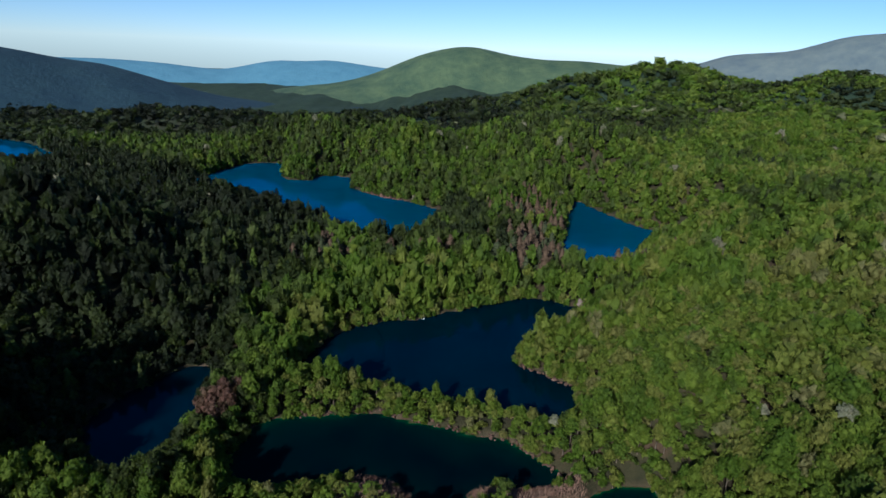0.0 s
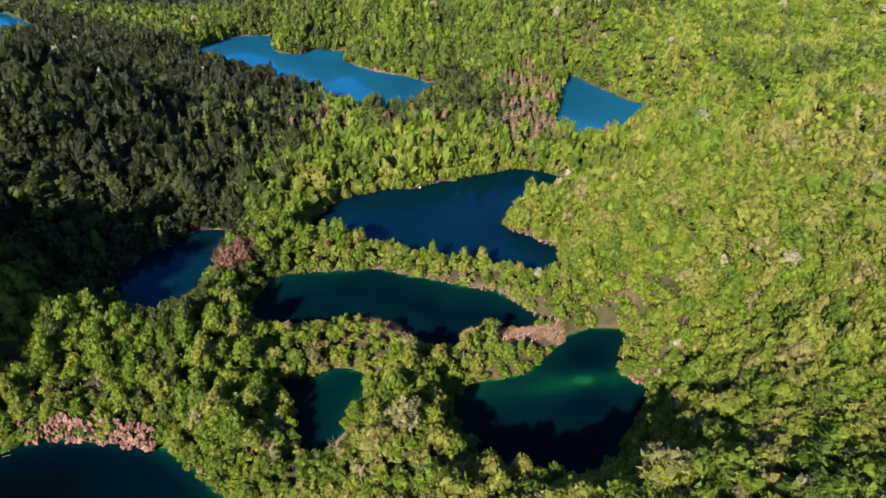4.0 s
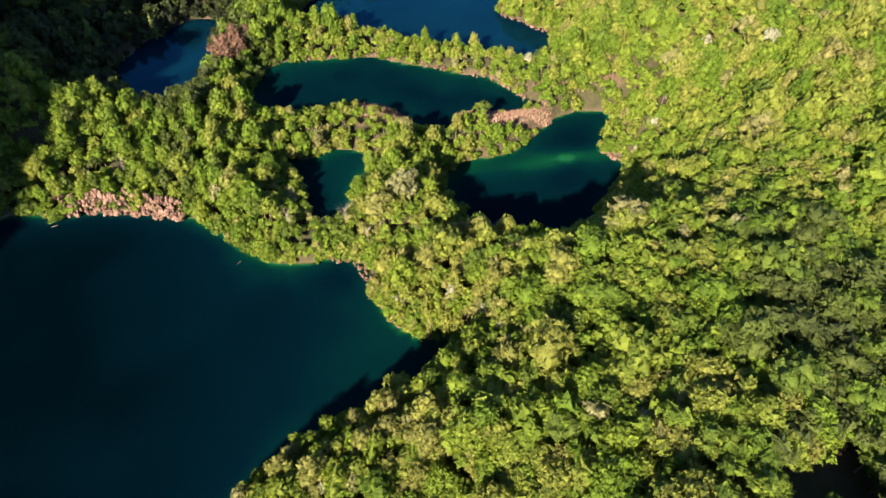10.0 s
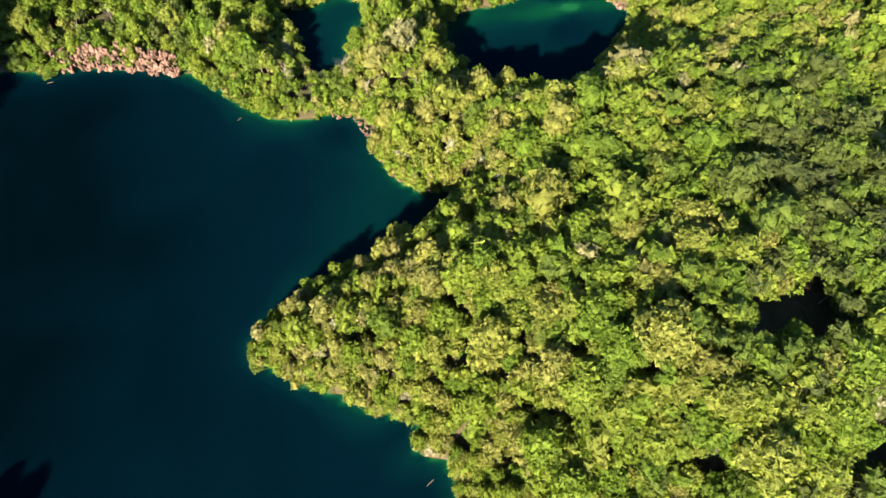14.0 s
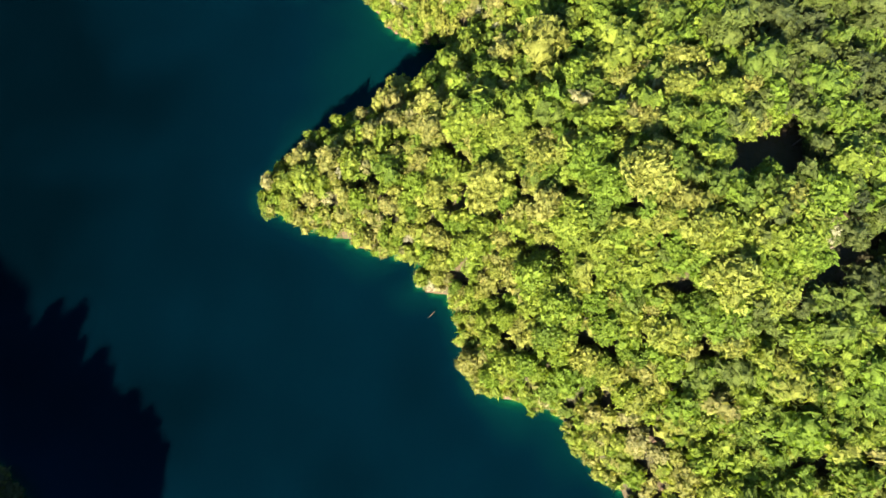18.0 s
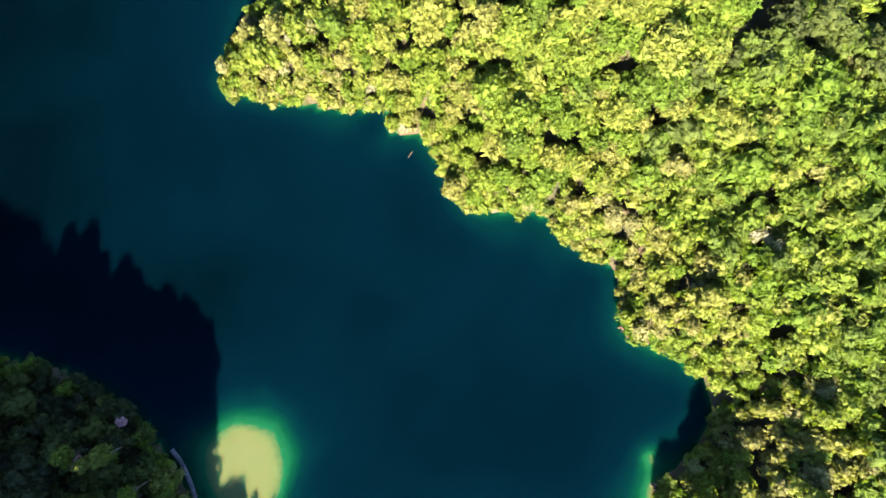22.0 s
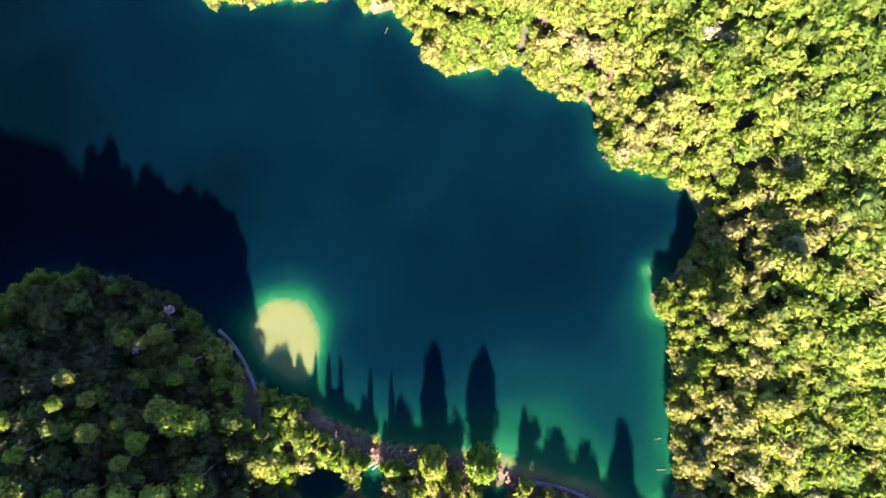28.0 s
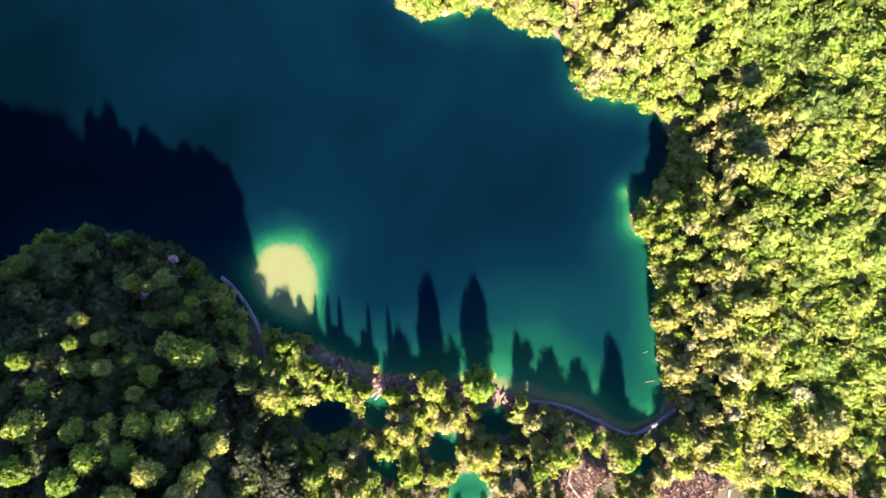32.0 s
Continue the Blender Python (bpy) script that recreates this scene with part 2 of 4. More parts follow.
LAKES = [  # name, level, depth, reach of the shallows, outline
    ("great_lake", 0.0, 9.5, 5.0, great_north + great_east + great_south),
    ("emerald_lake", 2.0, 7.4, 6.0, [(43, 134), (52, 138), (60, 137), (59, 127), (55, 118), (60, 112), (57, 101), (51, 93), (43, 83), (36, 78), (26, 78), (14, 82), (7, 92), (6, 102), (10, 110), (26, 116), (35, 125)]),
    ("bay_pond", 3.0, 3.4, 4.0, [(-41, 109), (-34, 110), (-26, 115.5), (-18, 111.5), (-16, 106), (-20, 97), (-20, 88), (-26, 83), (-31, 86), (-36, 97)]),
    ("reed_lake", 5.0, 4.0, 6.0, [(-54, 131), (-57, 143), (-55, 156), (-45, 161), (-34, 162), (-22, 165), (-10, 162), (8, 156), (22, 152), (29, 144), (35, 136), (26, 132), (14, 132), (9, 129), (7, 122), (0, 120), (-5, 124), (-8, 131), (-21, 135), (-30, 130), (-45, 128)]),
    ("cape_lake", 6.0, 12.0, 5.0, [(-49, 194), (-40, 216), (-22, 230), (-12, 232), (9, 244), (36, 259), (50, 257), (64, 246), (62, 238), (40, 221), (29, 204), (30, 196), (39, 190), (47, 182), (42, 164), (35, 159), (22, 166), (8, 169), (-3, 172), (-14, 177), (-28, 180), (-45, 186)]),
    ("shaded_pond", 5.0, 8.0, 5.0, [(-78, 189), (-90, 187), (-101, 168), (-103, 151), (-97, 140), (-86, 131), (-79, 131), (-75, 143), (-74, 155), (-77, 172)]),
    ("fall_lake", 9.5, 12.0, 6.0, [(65, 312), (70, 342), (86, 406), (98, 442), (109, 414), (126, 377), (145, 361), (118, 337), (104, 310), (92, 296), (70, 288)]),
    ("long_lake", 8.0, 14.0, 8.0, [(-215, 452), (-183, 442), (-144, 420), (-99, 384), (-54, 340), (-29, 330), (-18, 340), (0, 394), (-26, 427), (-42, 438), (-72, 462), (-80, 500), (-105, 506), (-111, 487), (-134, 492), (-148, 548), (-178, 550), (-190, 524), (-200, 480)]),
    ("distant_lake", 5.0, 14.0, 8.0, [(-560, 640), (-470, 640), (-410, 603), (-361, 552), (-341, 510), (-395, 512), (-520, 560)]),
    ("weir_pond", -0.6, 6.5, 1.4, oval(-58, -109, 6.5, 4.4, -30)),
    ("weir_pond", -0.6, 2.8, 1.6, oval(-46.5, -113.5, 3.4, 4.6, -25)),
    ("weir_pond", -0.8, 2.7, 1.7, oval(-50, -127, 3.2, 7.5, 28)),
    ("weir_pond", -0.8, 2.7, 1.7, oval(-36, -129, 4.2, 5.2, 10)),
    ("weir_pond", -0.8, 2.7, 1.7, oval(-36, -141.5, 5.5, 4.2, -20)),
    ("weir_pond", -0.6, 4.4, 1.8, oval(-22, -130, 4.6, 3.2, -35)),
    ("weir_pond", -0.8, 2.7, 1.7, oval(5, -155, 4.2, 3.2, 0)),
    ("weir_pond", -0.8, 2.7, 1.7, oval(31, -177, 4.5, 3.0, 0)),
]
SHORES = [np.asarray(o) if name == "weir_pond" else shore(o) for name, _, _, _, o in LAKES]
# hills: x, y, height, reach in x, reach in y; some western ones, out of view, are there for their shade
HILLS = [(34, -18, 12, 24, 20), (28, 26, -9, 16, 18), (-130, 122, 31, 22, 20), (-174, 10, 44, 22, 32), (-170, 78, 56, 38, 42), (-222, 185, 50, 50, 75), (-165, 245, 34, 48, 55), (150, 60, 20, 90, 130), (210, 260, 36, 110, 150), (140, -150, 20, 70, 60), 
         (10, 640, 22, 150, 100), (-118, 560, 18, 26, 45), (-38, 525, 24, 46, 55), (-165, 650, 14, 55, 55), (-85, 660, 12, 60, 60), (70, 560, 18, 60, 60), (-330, 760, 20, 220, 120), (330, 640, 50, 240, 240), (395, 1290, 64, 200, 260), (700, 1000, 75, 300, 350), (130, 520, 20, 70, 60),
         (900, 400, 60, 350, 350), (620, 1700, 60, 400, 300), (-1500, 1500, 40, 500, 400)]
SLOPES = [(40, 16, 1.54, 62, 80), (12, 68, -0.62, 24, 13), (75, 130, 0.90, 46, 55), (62, -85, 0.80, 40, 45), (-105, -82, 1.05, 32, 36)]


# dry reed stands, gaps in the wood, the board walks and trails
REEDS = [(-17, 130, 13, 6), (-8, 126, 6, 3.4), (13, 127, 6, 5), (23, 127, 9, 5.4), (33, 133, 8, 4.6), (31, 164.5, 12, 3.2), (-42, -109.5, 7, 3.2), (-22, -121, 5, 2.0), (-9, -150, 8, 5), (10, -165, 13, 5), (-30, -153, 8, 4), (-35, 183, 4, 2), (30, -188, 10, 6)]
GAPS = [(48, -4.5, 5.6, 4.0), (52.5, -1.5, 6, 4.4), (56.5, 1, 4.4, 3.5), (57.5, -21.5, 5.0, 2.8), (64, -18, 5.2, 3.2), (70, -15, 5, 3.4), (68, -25, 4.4, 2.6), (78, -24.5, 5, 3.6), (46.7, -50.2, 2.6, 1.8), (2.4, -1.6, 1.0, 0.9)]
WALK_WEST = [(-65, -66), (-63.5, -70), (-62.5, -77), (-63, -86), (-67, -97), (-72, -107), (-77, -120)]
WALK_SOUTH = [(-15, -127), (-6, -133.5), (-0.5, -140), (5, -147), (11, -148), (18, -147)]
WEIR_BANK = [(-53, -94), (-49, -99.5), (-44, -105), (-37, -111), (-29, -116.5), (-20, -122), (-14, -128)]
TRAILS = [[(-29, -150), (-27, -146), (-24, -142.5), (-20, -141.5)], [(-8, -146), (-13, -150), (-12, -157)], [(20, -170), (17, -175), (17, -182)]]


def in_ovals(x, y, ovals):
    hit = np.zeros(np.shape(x), bool)
    for cx, cy, rx, ry in ovals:
        hit |= ((x - cx) / rx) ** 2 + ((y - cy) / ry) ** 2 < 1 + 1.1 * fbm(x, y, 6, 91, 3)
    return hit


def line_gap(x, y, line):
    best = np.full(np.shape(x), 1e9)
    for (ax, ay), (bx, by) in zip(line[:-1], line[1:]):
        u = np.clip(((x - ax) * (bx - ax) + (y - ay) * (by - ay)) / ((bx - ax) ** 2 + (by - ay) ** 2), 0, 1)
        best = np.minimum(best, np.hypot(x - ax - u * (bx - ax), y - ay - u * (by - ay)))
    return best


def ridge_top(p):
    """Height of the unseen ridge in the south-west along its length, shaped to shade lake and wood."""
    return np.interp(-p, (17, 23, 26, 32, 46, 62, 90), (0, 52, 63.5, 66.5, 70.5, 75, 78))


def sun_line(x, y):
    """How high above a place the sun clears that ridge and the trees on it."""
    p, q = 0.9 * x - 0.43 * y, 0.43 * x + 0.9 * y
    return ridge_top(p) + 3.0 - (q + 200) * math.tan(radians(SUN_EL))


def survey(x, y):
    """For places: metres from the nearest shore (negative in the water), that lake's number, the height of the ground."""
    x, y = np.asarray(x, float), np.asarray(y, float)
    wx = x + 1.3 * fbm(x, y, 9, 3, 3)
    wy = y + 1.3 * fbm(x, y, 9, 11, 3)
    best = np.full(x.shape, 1e9)
    which = np.zeros(x.shape, int)
    weight, level = np.zeros(x.shape), np.zeros(x.shape)
    for k, line in enumerate(SHORES):
        lo, hi = line.min(0), line.max(0)
        gap = np.hypot(np.maximum(0, np.maximum(lo[0] - wx, wx - hi[0])), np.maximum(0, np.maximum(lo[1] - wy, wy - hi[1])))
        d = gap + 30.0
        near = np.flatnonzero(gap < 130)
        for part_of in np.array_split(near, max(1, len(near) * len(line) // 4000000)):
            px, py = wx[part_of, None], wy[part_of, None]
            dd = np.sqrt(((px - line[:, 0]) ** 2 + (py - line[:, 1]) ** 2).min(1))
            x1, y1 = np.roll(line[:, 0], -1), np.roll(line[:, 1], -1)
            cross = (line[:, 1] > py) != (y1 > py)
            at = line[:, 0] + (py - line[:, 1]) * (x1 - line[:, 0]) / np.where(y1 == line[:, 1], 1e-9, y1 - line[:, 1])
            inside = (cross & (px < at)).sum(1) % 2 == 1
            d[part_of] = np.where(inside, -dd, dd)
        w = 1 / (np.maximum(d, 0) + 1.5) ** 2
        weight += w
        level += w * LAKES[k][1]
        which = np.where(d < best, k, which)
        best = np.minimum(best, d)
    level = level / weight
    d = np.maximum(best, 0)
    steep = np.full(x.shape, 0.11)
    for hx, hy, s, rx, ry in SLOPES:
        steep = steep + s * np.exp(-((x - hx) / rx) ** 2 - ((y - hy) / ry) ** 2)
    land = level + 0.5 * smooth(d, 0, 1.5) + steep * 20 * (1 - np.exp(-d / 20))
    rise = np.zeros(x.shape)
    for hx, hy, h, rx, ry in HILLS:
        rise = rise + h * np.exp(-((x - hx) / rx) ** 2 - ((y - hy) / ry) ** 2)
    p, q = 0.9 * x - 0.43 * y, 0.43 * x + 0.9 * y
    # the unseen ridge, raised westwards to shade the great lake's far end
    rise = rise + np.exp(-((q + 200) / 34) ** 2) * (ridge_top(p) + 92 * smooth(-p, 118, 150)) * (1 - smooth(-p, 220, 280))
    land = land + rise * smooth(d, 0, 45) + fbm(x, y, 26, 5, 3) * 1.6 * smooth(d, 3, 25) + (fbm(x, y, 190, 23, 4) * 40 - 10) * smooth(np.hypot(x, y), 380, 800) * smooth(d, 5, 120)
    land = land - 40 * smooth(np.hypot(x, y), 800, 1900) * smooth(600 - x, 0, 500) - 60 * smooth(np.hypot(x, y), 700, 1700) * smooth(120 - x, 0, 500)
    slope = np.clip(sun_line(x, y) - 12.5 - 8 * smooth(-x, 100, 118), land, 60)
    land = land + (slope - land) * smooth(d, 2, 18) * smooth(-x, 63, 74) * smooth(-y, 38, 56) * smooth(x, -150, -120)
    deep = np.array([l[2] for l in LAKES])[which] + 7 * (which == 0) * smooth(-x - 0.1 * y, 10, 110)
    reach = np.array([l[3] for l in LAKES])[which]
    southern = (which == 0) * smooth(-y, 74, 122) * (1 - 0.45 * smooth(x, -4, 22))
    reach = reach + 25 * southern
    floor_ = deep * (1 - np.exp(-np.maximum(-best, 0) / reach)) * (0.9 + 0.14 * fbm(x, y, 16, 41, 3))
    floor_ = floor_ + np.where(which < 9, (3.4 + 3.6 * fbm(x, y, 17, 47, 2)).clip(1.3, 6) * (1 - southern) * smooth(-best, -0.6, 0.5), 0)
    floor_ = floor_ * (1 - 0.42 * (which == 0) * np.exp(-((x + 12) / 34) ** 2 - ((y - 40) / 30) ** 2))
    shoal = (((x + 51) / (11.6 + 0.25 * (y + 74))) ** 2 + ((y + 74.5) / 14.5) ** 2) * (1 + 0.3 * fbm(x, y, 7, 53, 3))
    floor_ = floor_ * (1 - 0.97 * (which == 0) * np.exp(-shoal ** 3)) * (1 - 0.56 * (which == 0) * np.exp(-shoal / 3.6))
    floor_ = floor_ * (1 - 0.86 * (which == 0) * (np.exp(-(((x - 32) / 4) ** 2 + ((y + 103) / 5) ** 2) * (1 + 0.5 * fbm(x, y, 5, 55, 2))) + np.exp(-((x - 33) / 3) ** 2 - ((y + 95) / 3) ** 2)))
    floor_ = floor_ * (1 - np.clip(1.25 * (which == 1) * np.exp(-((x - 38) / 20) ** 2 - ((y - 107 - 0.16 * x) / 5) ** 2) * (0.75 + 0.6 * fbm(x, y, 9, 57, 2)), 0, 0.9))
    bed = np.array([l[1] for l in LAKES])[which] - 0.15 - floor_
    return best, which, np.where(best < 0, bed, land)


def mesh_of(name, verts, faces, mat, smooth_faces=False, attributes=()):
    """A mesh from arrays: faces of one size each, in a list of arrays."""
    faces = faces if isinstance(faces, list) else [faces]
    me = bpy.data.meshes.new(name)
    loops = np.concatenate([f.ravel() for f in faces]).astype(np.int32)
    sizes = np.concatenate([np.full(len(f), f.shape[1]) for f in faces])
    starts = np.concatenate([[0], np.cumsum(sizes)[:-1]]).astype(np.int32)
    me.vertices.add(len(verts))
    me.vertices.foreach_set("co", np.asarray(verts, np.float32).ravel())
    me.loops.add(len(loops))
    me.loops.foreach_set("vertex_index", loops)
    me.polygons.add(len(starts))
    me.polygons.foreach_set("loop_start", starts)
    me.update(calc_edges=True)
    me.validate()
    if smooth_faces:
        me.polygons.foreach_set("use_smooth", np.ones(len(starts), bool))
    for key, values in attributes:
        me.attributes.new(key, "FLOAT", "POINT").data.foreach_set("value", np.asarray(values, np.float32))
    for one in mat if isinstance(mat, tuple) else (mat,):
        me.materials.append(one)
    if isinstance(mat, tuple):
        me.polygons.foreach_set("material_index", np.repeat(np.arange(len(faces)), [len(f) for f in faces]).astype(np.int32))
    return me


def grid_faces(nx, ny):
    i = np.arange(nx * ny).reshape(ny, nx)
    return np.stack([i[:-1, :-1], i[:-1, 1:], i[1:, 1:], i[1:, :-1]], -1).reshape(-1, 4)


def spaced(*runs):
    """Coordinates from runs of (start, end, step), then ever wider steps out to the horizon on both sides."""
    mid = np.concatenate([np.arange(a, b, s) for a, b, s in runs])
    grow = np.cumsum(6 * 1.12 ** np.arange(40))
    grow = np.append(grow[grow < 4300], 4300)
    return np.concatenate([(mid[0] - grow)[::-1], mid, mid[-1] + grow])


# ---- ground and water ----
gx = spaced((-450, -135, 5), (-135, 105, 2.5), (105, 230, 4.0))
gy = spaced((-240, -190, 4), (-190, 200, 2.5), (200, 560, 3.6))
X, Y = [a.ravel() for a in np.meshgrid(gx, gy)]
D, W, Z = survey(X, Y)
far_off = smooth(np.hypot(X, Y - 100), 500, 900)
ground = new("ground", mesh_of("ground", np.stack([X, Y, Z], 1), grid_faces(len(gx), len(gy)), ground_mat, True,
                               [("bank", np.maximum(np.maximum(1 - smooth(D, 0.1, 1.1), 0.9 * in_ovals(X, Y, REEDS)), 0.9 * np.exp(-(line_gap(X, Y, WEIR_BANK) / 2.6) ** 2)) * (1 - far_off)), ("far", far_off)]))
tagged(ground, "wooded hilly ground of leaf litter and tan banks", "ground", kind="structure")

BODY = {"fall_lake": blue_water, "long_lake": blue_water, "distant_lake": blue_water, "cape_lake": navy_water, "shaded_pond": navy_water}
for k, (name, level, deep, reach, _) in enumerate(LAKES):
    lo, hi = SHORES[k].min(0) - 4, SHORES[k].max(0) + 4
    step = 1.6 if k < 6 else (0.7 if name == "weir_pond" else 4.0)
    ax, ay = np.arange(lo[0], hi[0] + step, step), np.arange(lo[1], hi[1] + step, step)
    wx_, wy_ = [a.ravel() for a in np.meshgrid(ax, ay)]
    d, w, z = survey(wx_, wy_)
    q = grid_faces(len(ax), len(ay))
    q = q[((d < 2.2) & (w == k))[q].any(1)]
    used, q = np.unique(q, return_inverse=True)
    q = q.reshape(-1, 4)
    depth = np.clip((level - z[used]) / 18.0, 0, 1)
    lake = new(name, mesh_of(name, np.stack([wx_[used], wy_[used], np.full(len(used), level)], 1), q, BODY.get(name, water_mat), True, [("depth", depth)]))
    tagged(lake, "still " + ("small turquoise pond between reed and bushes" if name == "weir_pond" else "clear lake, dark blue when deep and emerald over the shallows"), "lake", kind="structure")

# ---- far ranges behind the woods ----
# haze is painted into the range colours; the emission stands for lit air
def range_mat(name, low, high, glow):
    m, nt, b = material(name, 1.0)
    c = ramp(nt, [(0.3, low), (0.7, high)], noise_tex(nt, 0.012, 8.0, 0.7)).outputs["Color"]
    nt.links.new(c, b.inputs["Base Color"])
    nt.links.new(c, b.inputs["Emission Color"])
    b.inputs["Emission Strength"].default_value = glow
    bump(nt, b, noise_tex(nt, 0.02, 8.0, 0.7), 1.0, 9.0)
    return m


def far_range(name, label, mat, dist, crest, depth, foot=-60.0):
    """A range of mountains: crest rows of (degrees clockwise from north, height), one slope towards the lakes and one behind."""
    az_, top = np.array(crest).T
    a = np.linspace(az_[0], az_[-1], 160)
    h = np.interp(a, az_, top)
    h = np.convolve(np.pad(h, 6, "edge"), np.hanning(13) / np.hanning(13).sum(), "valid")
    s = np.linspace(-1, 1, 26)
    A, S = np.meshgrid(np.radians(a), s)
    r = dist + depth * S
    x, y = r * np.sin(A), r * np.cos(A)
    shape = np.cos(S * np.pi / 2) ** 1.2
    z = foot + (h[None, :] - foot) * shape
    z = z + fbm(x, y, 300, 61, 5) * 26 * np.abs(S) ** 0.7 * (shape > 0.02)
    ob = new(name, mesh_of(name, np.stack([x.ravel(), y.ravel(), z.ravel()], 1), grid_faces(160, 26), mat, True))
    return tagged(ob, label, "mountains", kind="structure")


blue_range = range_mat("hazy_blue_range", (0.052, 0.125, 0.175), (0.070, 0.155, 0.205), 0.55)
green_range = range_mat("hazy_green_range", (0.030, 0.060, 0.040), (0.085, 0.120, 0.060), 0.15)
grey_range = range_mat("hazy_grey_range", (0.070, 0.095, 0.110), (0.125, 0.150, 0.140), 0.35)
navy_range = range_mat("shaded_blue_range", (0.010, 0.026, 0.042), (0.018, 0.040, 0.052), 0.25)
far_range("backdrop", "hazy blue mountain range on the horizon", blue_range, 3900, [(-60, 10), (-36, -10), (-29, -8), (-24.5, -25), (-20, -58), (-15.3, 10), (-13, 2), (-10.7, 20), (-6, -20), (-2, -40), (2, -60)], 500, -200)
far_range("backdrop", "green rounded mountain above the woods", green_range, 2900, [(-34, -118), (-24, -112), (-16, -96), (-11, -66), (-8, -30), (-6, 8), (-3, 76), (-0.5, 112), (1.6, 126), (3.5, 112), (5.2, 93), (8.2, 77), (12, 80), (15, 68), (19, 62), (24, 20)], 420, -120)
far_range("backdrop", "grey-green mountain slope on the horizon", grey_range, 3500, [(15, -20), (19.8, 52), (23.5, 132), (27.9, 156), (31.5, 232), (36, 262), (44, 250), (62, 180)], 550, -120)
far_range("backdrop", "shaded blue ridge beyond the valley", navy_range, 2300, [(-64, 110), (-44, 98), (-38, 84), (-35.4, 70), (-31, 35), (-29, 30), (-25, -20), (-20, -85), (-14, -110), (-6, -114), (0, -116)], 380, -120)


# ---- trees ----
rng = np.random.default_rng(7)


def ico(level):
    bm = bmesh.new()
    bmesh.ops.create_icosphere(bm, subdivisions=level, radius=1.0)
    v = np.array([p.co[:] for p in bm.verts])
    f = np.array([[p.index for p in q.verts] for q in bm.faces])
    bm.free()
    return v, f


ICO = {n: ico(n) for n in (1, 2)}
ICO[0] = (np.array([(1, 0, 0), (0, 1, 0), (-1, 0, 0), (0, -1, 0), (0, 0, 1), (0, 0, -1)], float), np.array([(0, 1, 4), (1, 2, 4), (2, 3, 4), (3, 0, 4), (1, 0, 5), (2, 1, 5), (3, 2, 5), (0, 3, 5)]))


def sprays(at, out, size, r):
    """Small pointed sprays of leaves at the points, facing about outwards."""
    n = len(at)
    nor = out + r.normal(0, 0.8, (n, 3))
    nor /= np.linalg.norm(nor, axis=1)[:, None]
    side = np.cross(nor, r.normal(0, 1, (n, 3)))
    side /= np.linalg.norm(side, axis=1)[:, None]
    up = np.cross(nor, side)
    s = size * r.uniform(0.6, 1.35, (n, 1))
    cup = nor * s * r.uniform(0.0, 0.5, (n, 1))
    v = np.stack([at - side * s - up * s * 0.5, at + side * s - up * s * 0.5, at + up * s * 1.1 + cup], 1)
    return v.reshape(-1, 3), np.arange(3 * n).reshape(n, 3)


def crown(seed, leaves, spray, lobes, level, top=1.0):
    """A broad crown about 2 wide and top*1.5 high, its foot at 0: lobes of uneven size, clothed in sprays of leaves."""
    r = np.random.default_rng(seed)
    verts, tris, quads, n = [], [], [], 0
    centres, sizes = [], []
    for i in range(lobes):
        a = i * 2.4 + r.uniform(-0.5, 0.5)
        h = (i + 0.5) / lobes
        out = 0.55 * math.sqrt(max(0.0, 1 - (2 * h - 0.75) ** 2 * 0.8)) * r.uniform(0.5, 1.1)
        centres.append((out * math.cos(a), out * math.sin(a), top * (0.30 + 0.95 * h)))
        sizes.append(r.uniform(0.42, 0.64) * (1.05 - 0.22 * h))
    share = np.array(sizes) ** 2
    counts = np.maximum(3, (leaves * share / share.sum()).astype(int))
    iv, it = ICO[level]
    for c, s, k in zip(centres, sizes, counts):
        lump = iv * (1 + 0.22 * r.normal(0, 1, (len(iv), 1))) * s * 0.86
        lump[:, 2] *= 0.85
        verts.append(lump + c)
        tris.append(it + n)
        n += len(iv)
        d = r.normal(0, 1, (k, 3))
        d[:, 2] = np.abs(d[:, 2]) * 1.1 - 0.35
        d /= np.linalg.norm(d, axis=1)[:, None]
        v, q = sprays(np.array(c) + d * s * np.array([1, 1, 0.9]) * r.uniform(0.82, 1.1, (k, 1)), d, spray, r)
        verts.append(v)
        quads.append(q + n)
        n += len(v)
    return np.concatenate(verts), np.concatenate(tris), np.concatenate(quads)


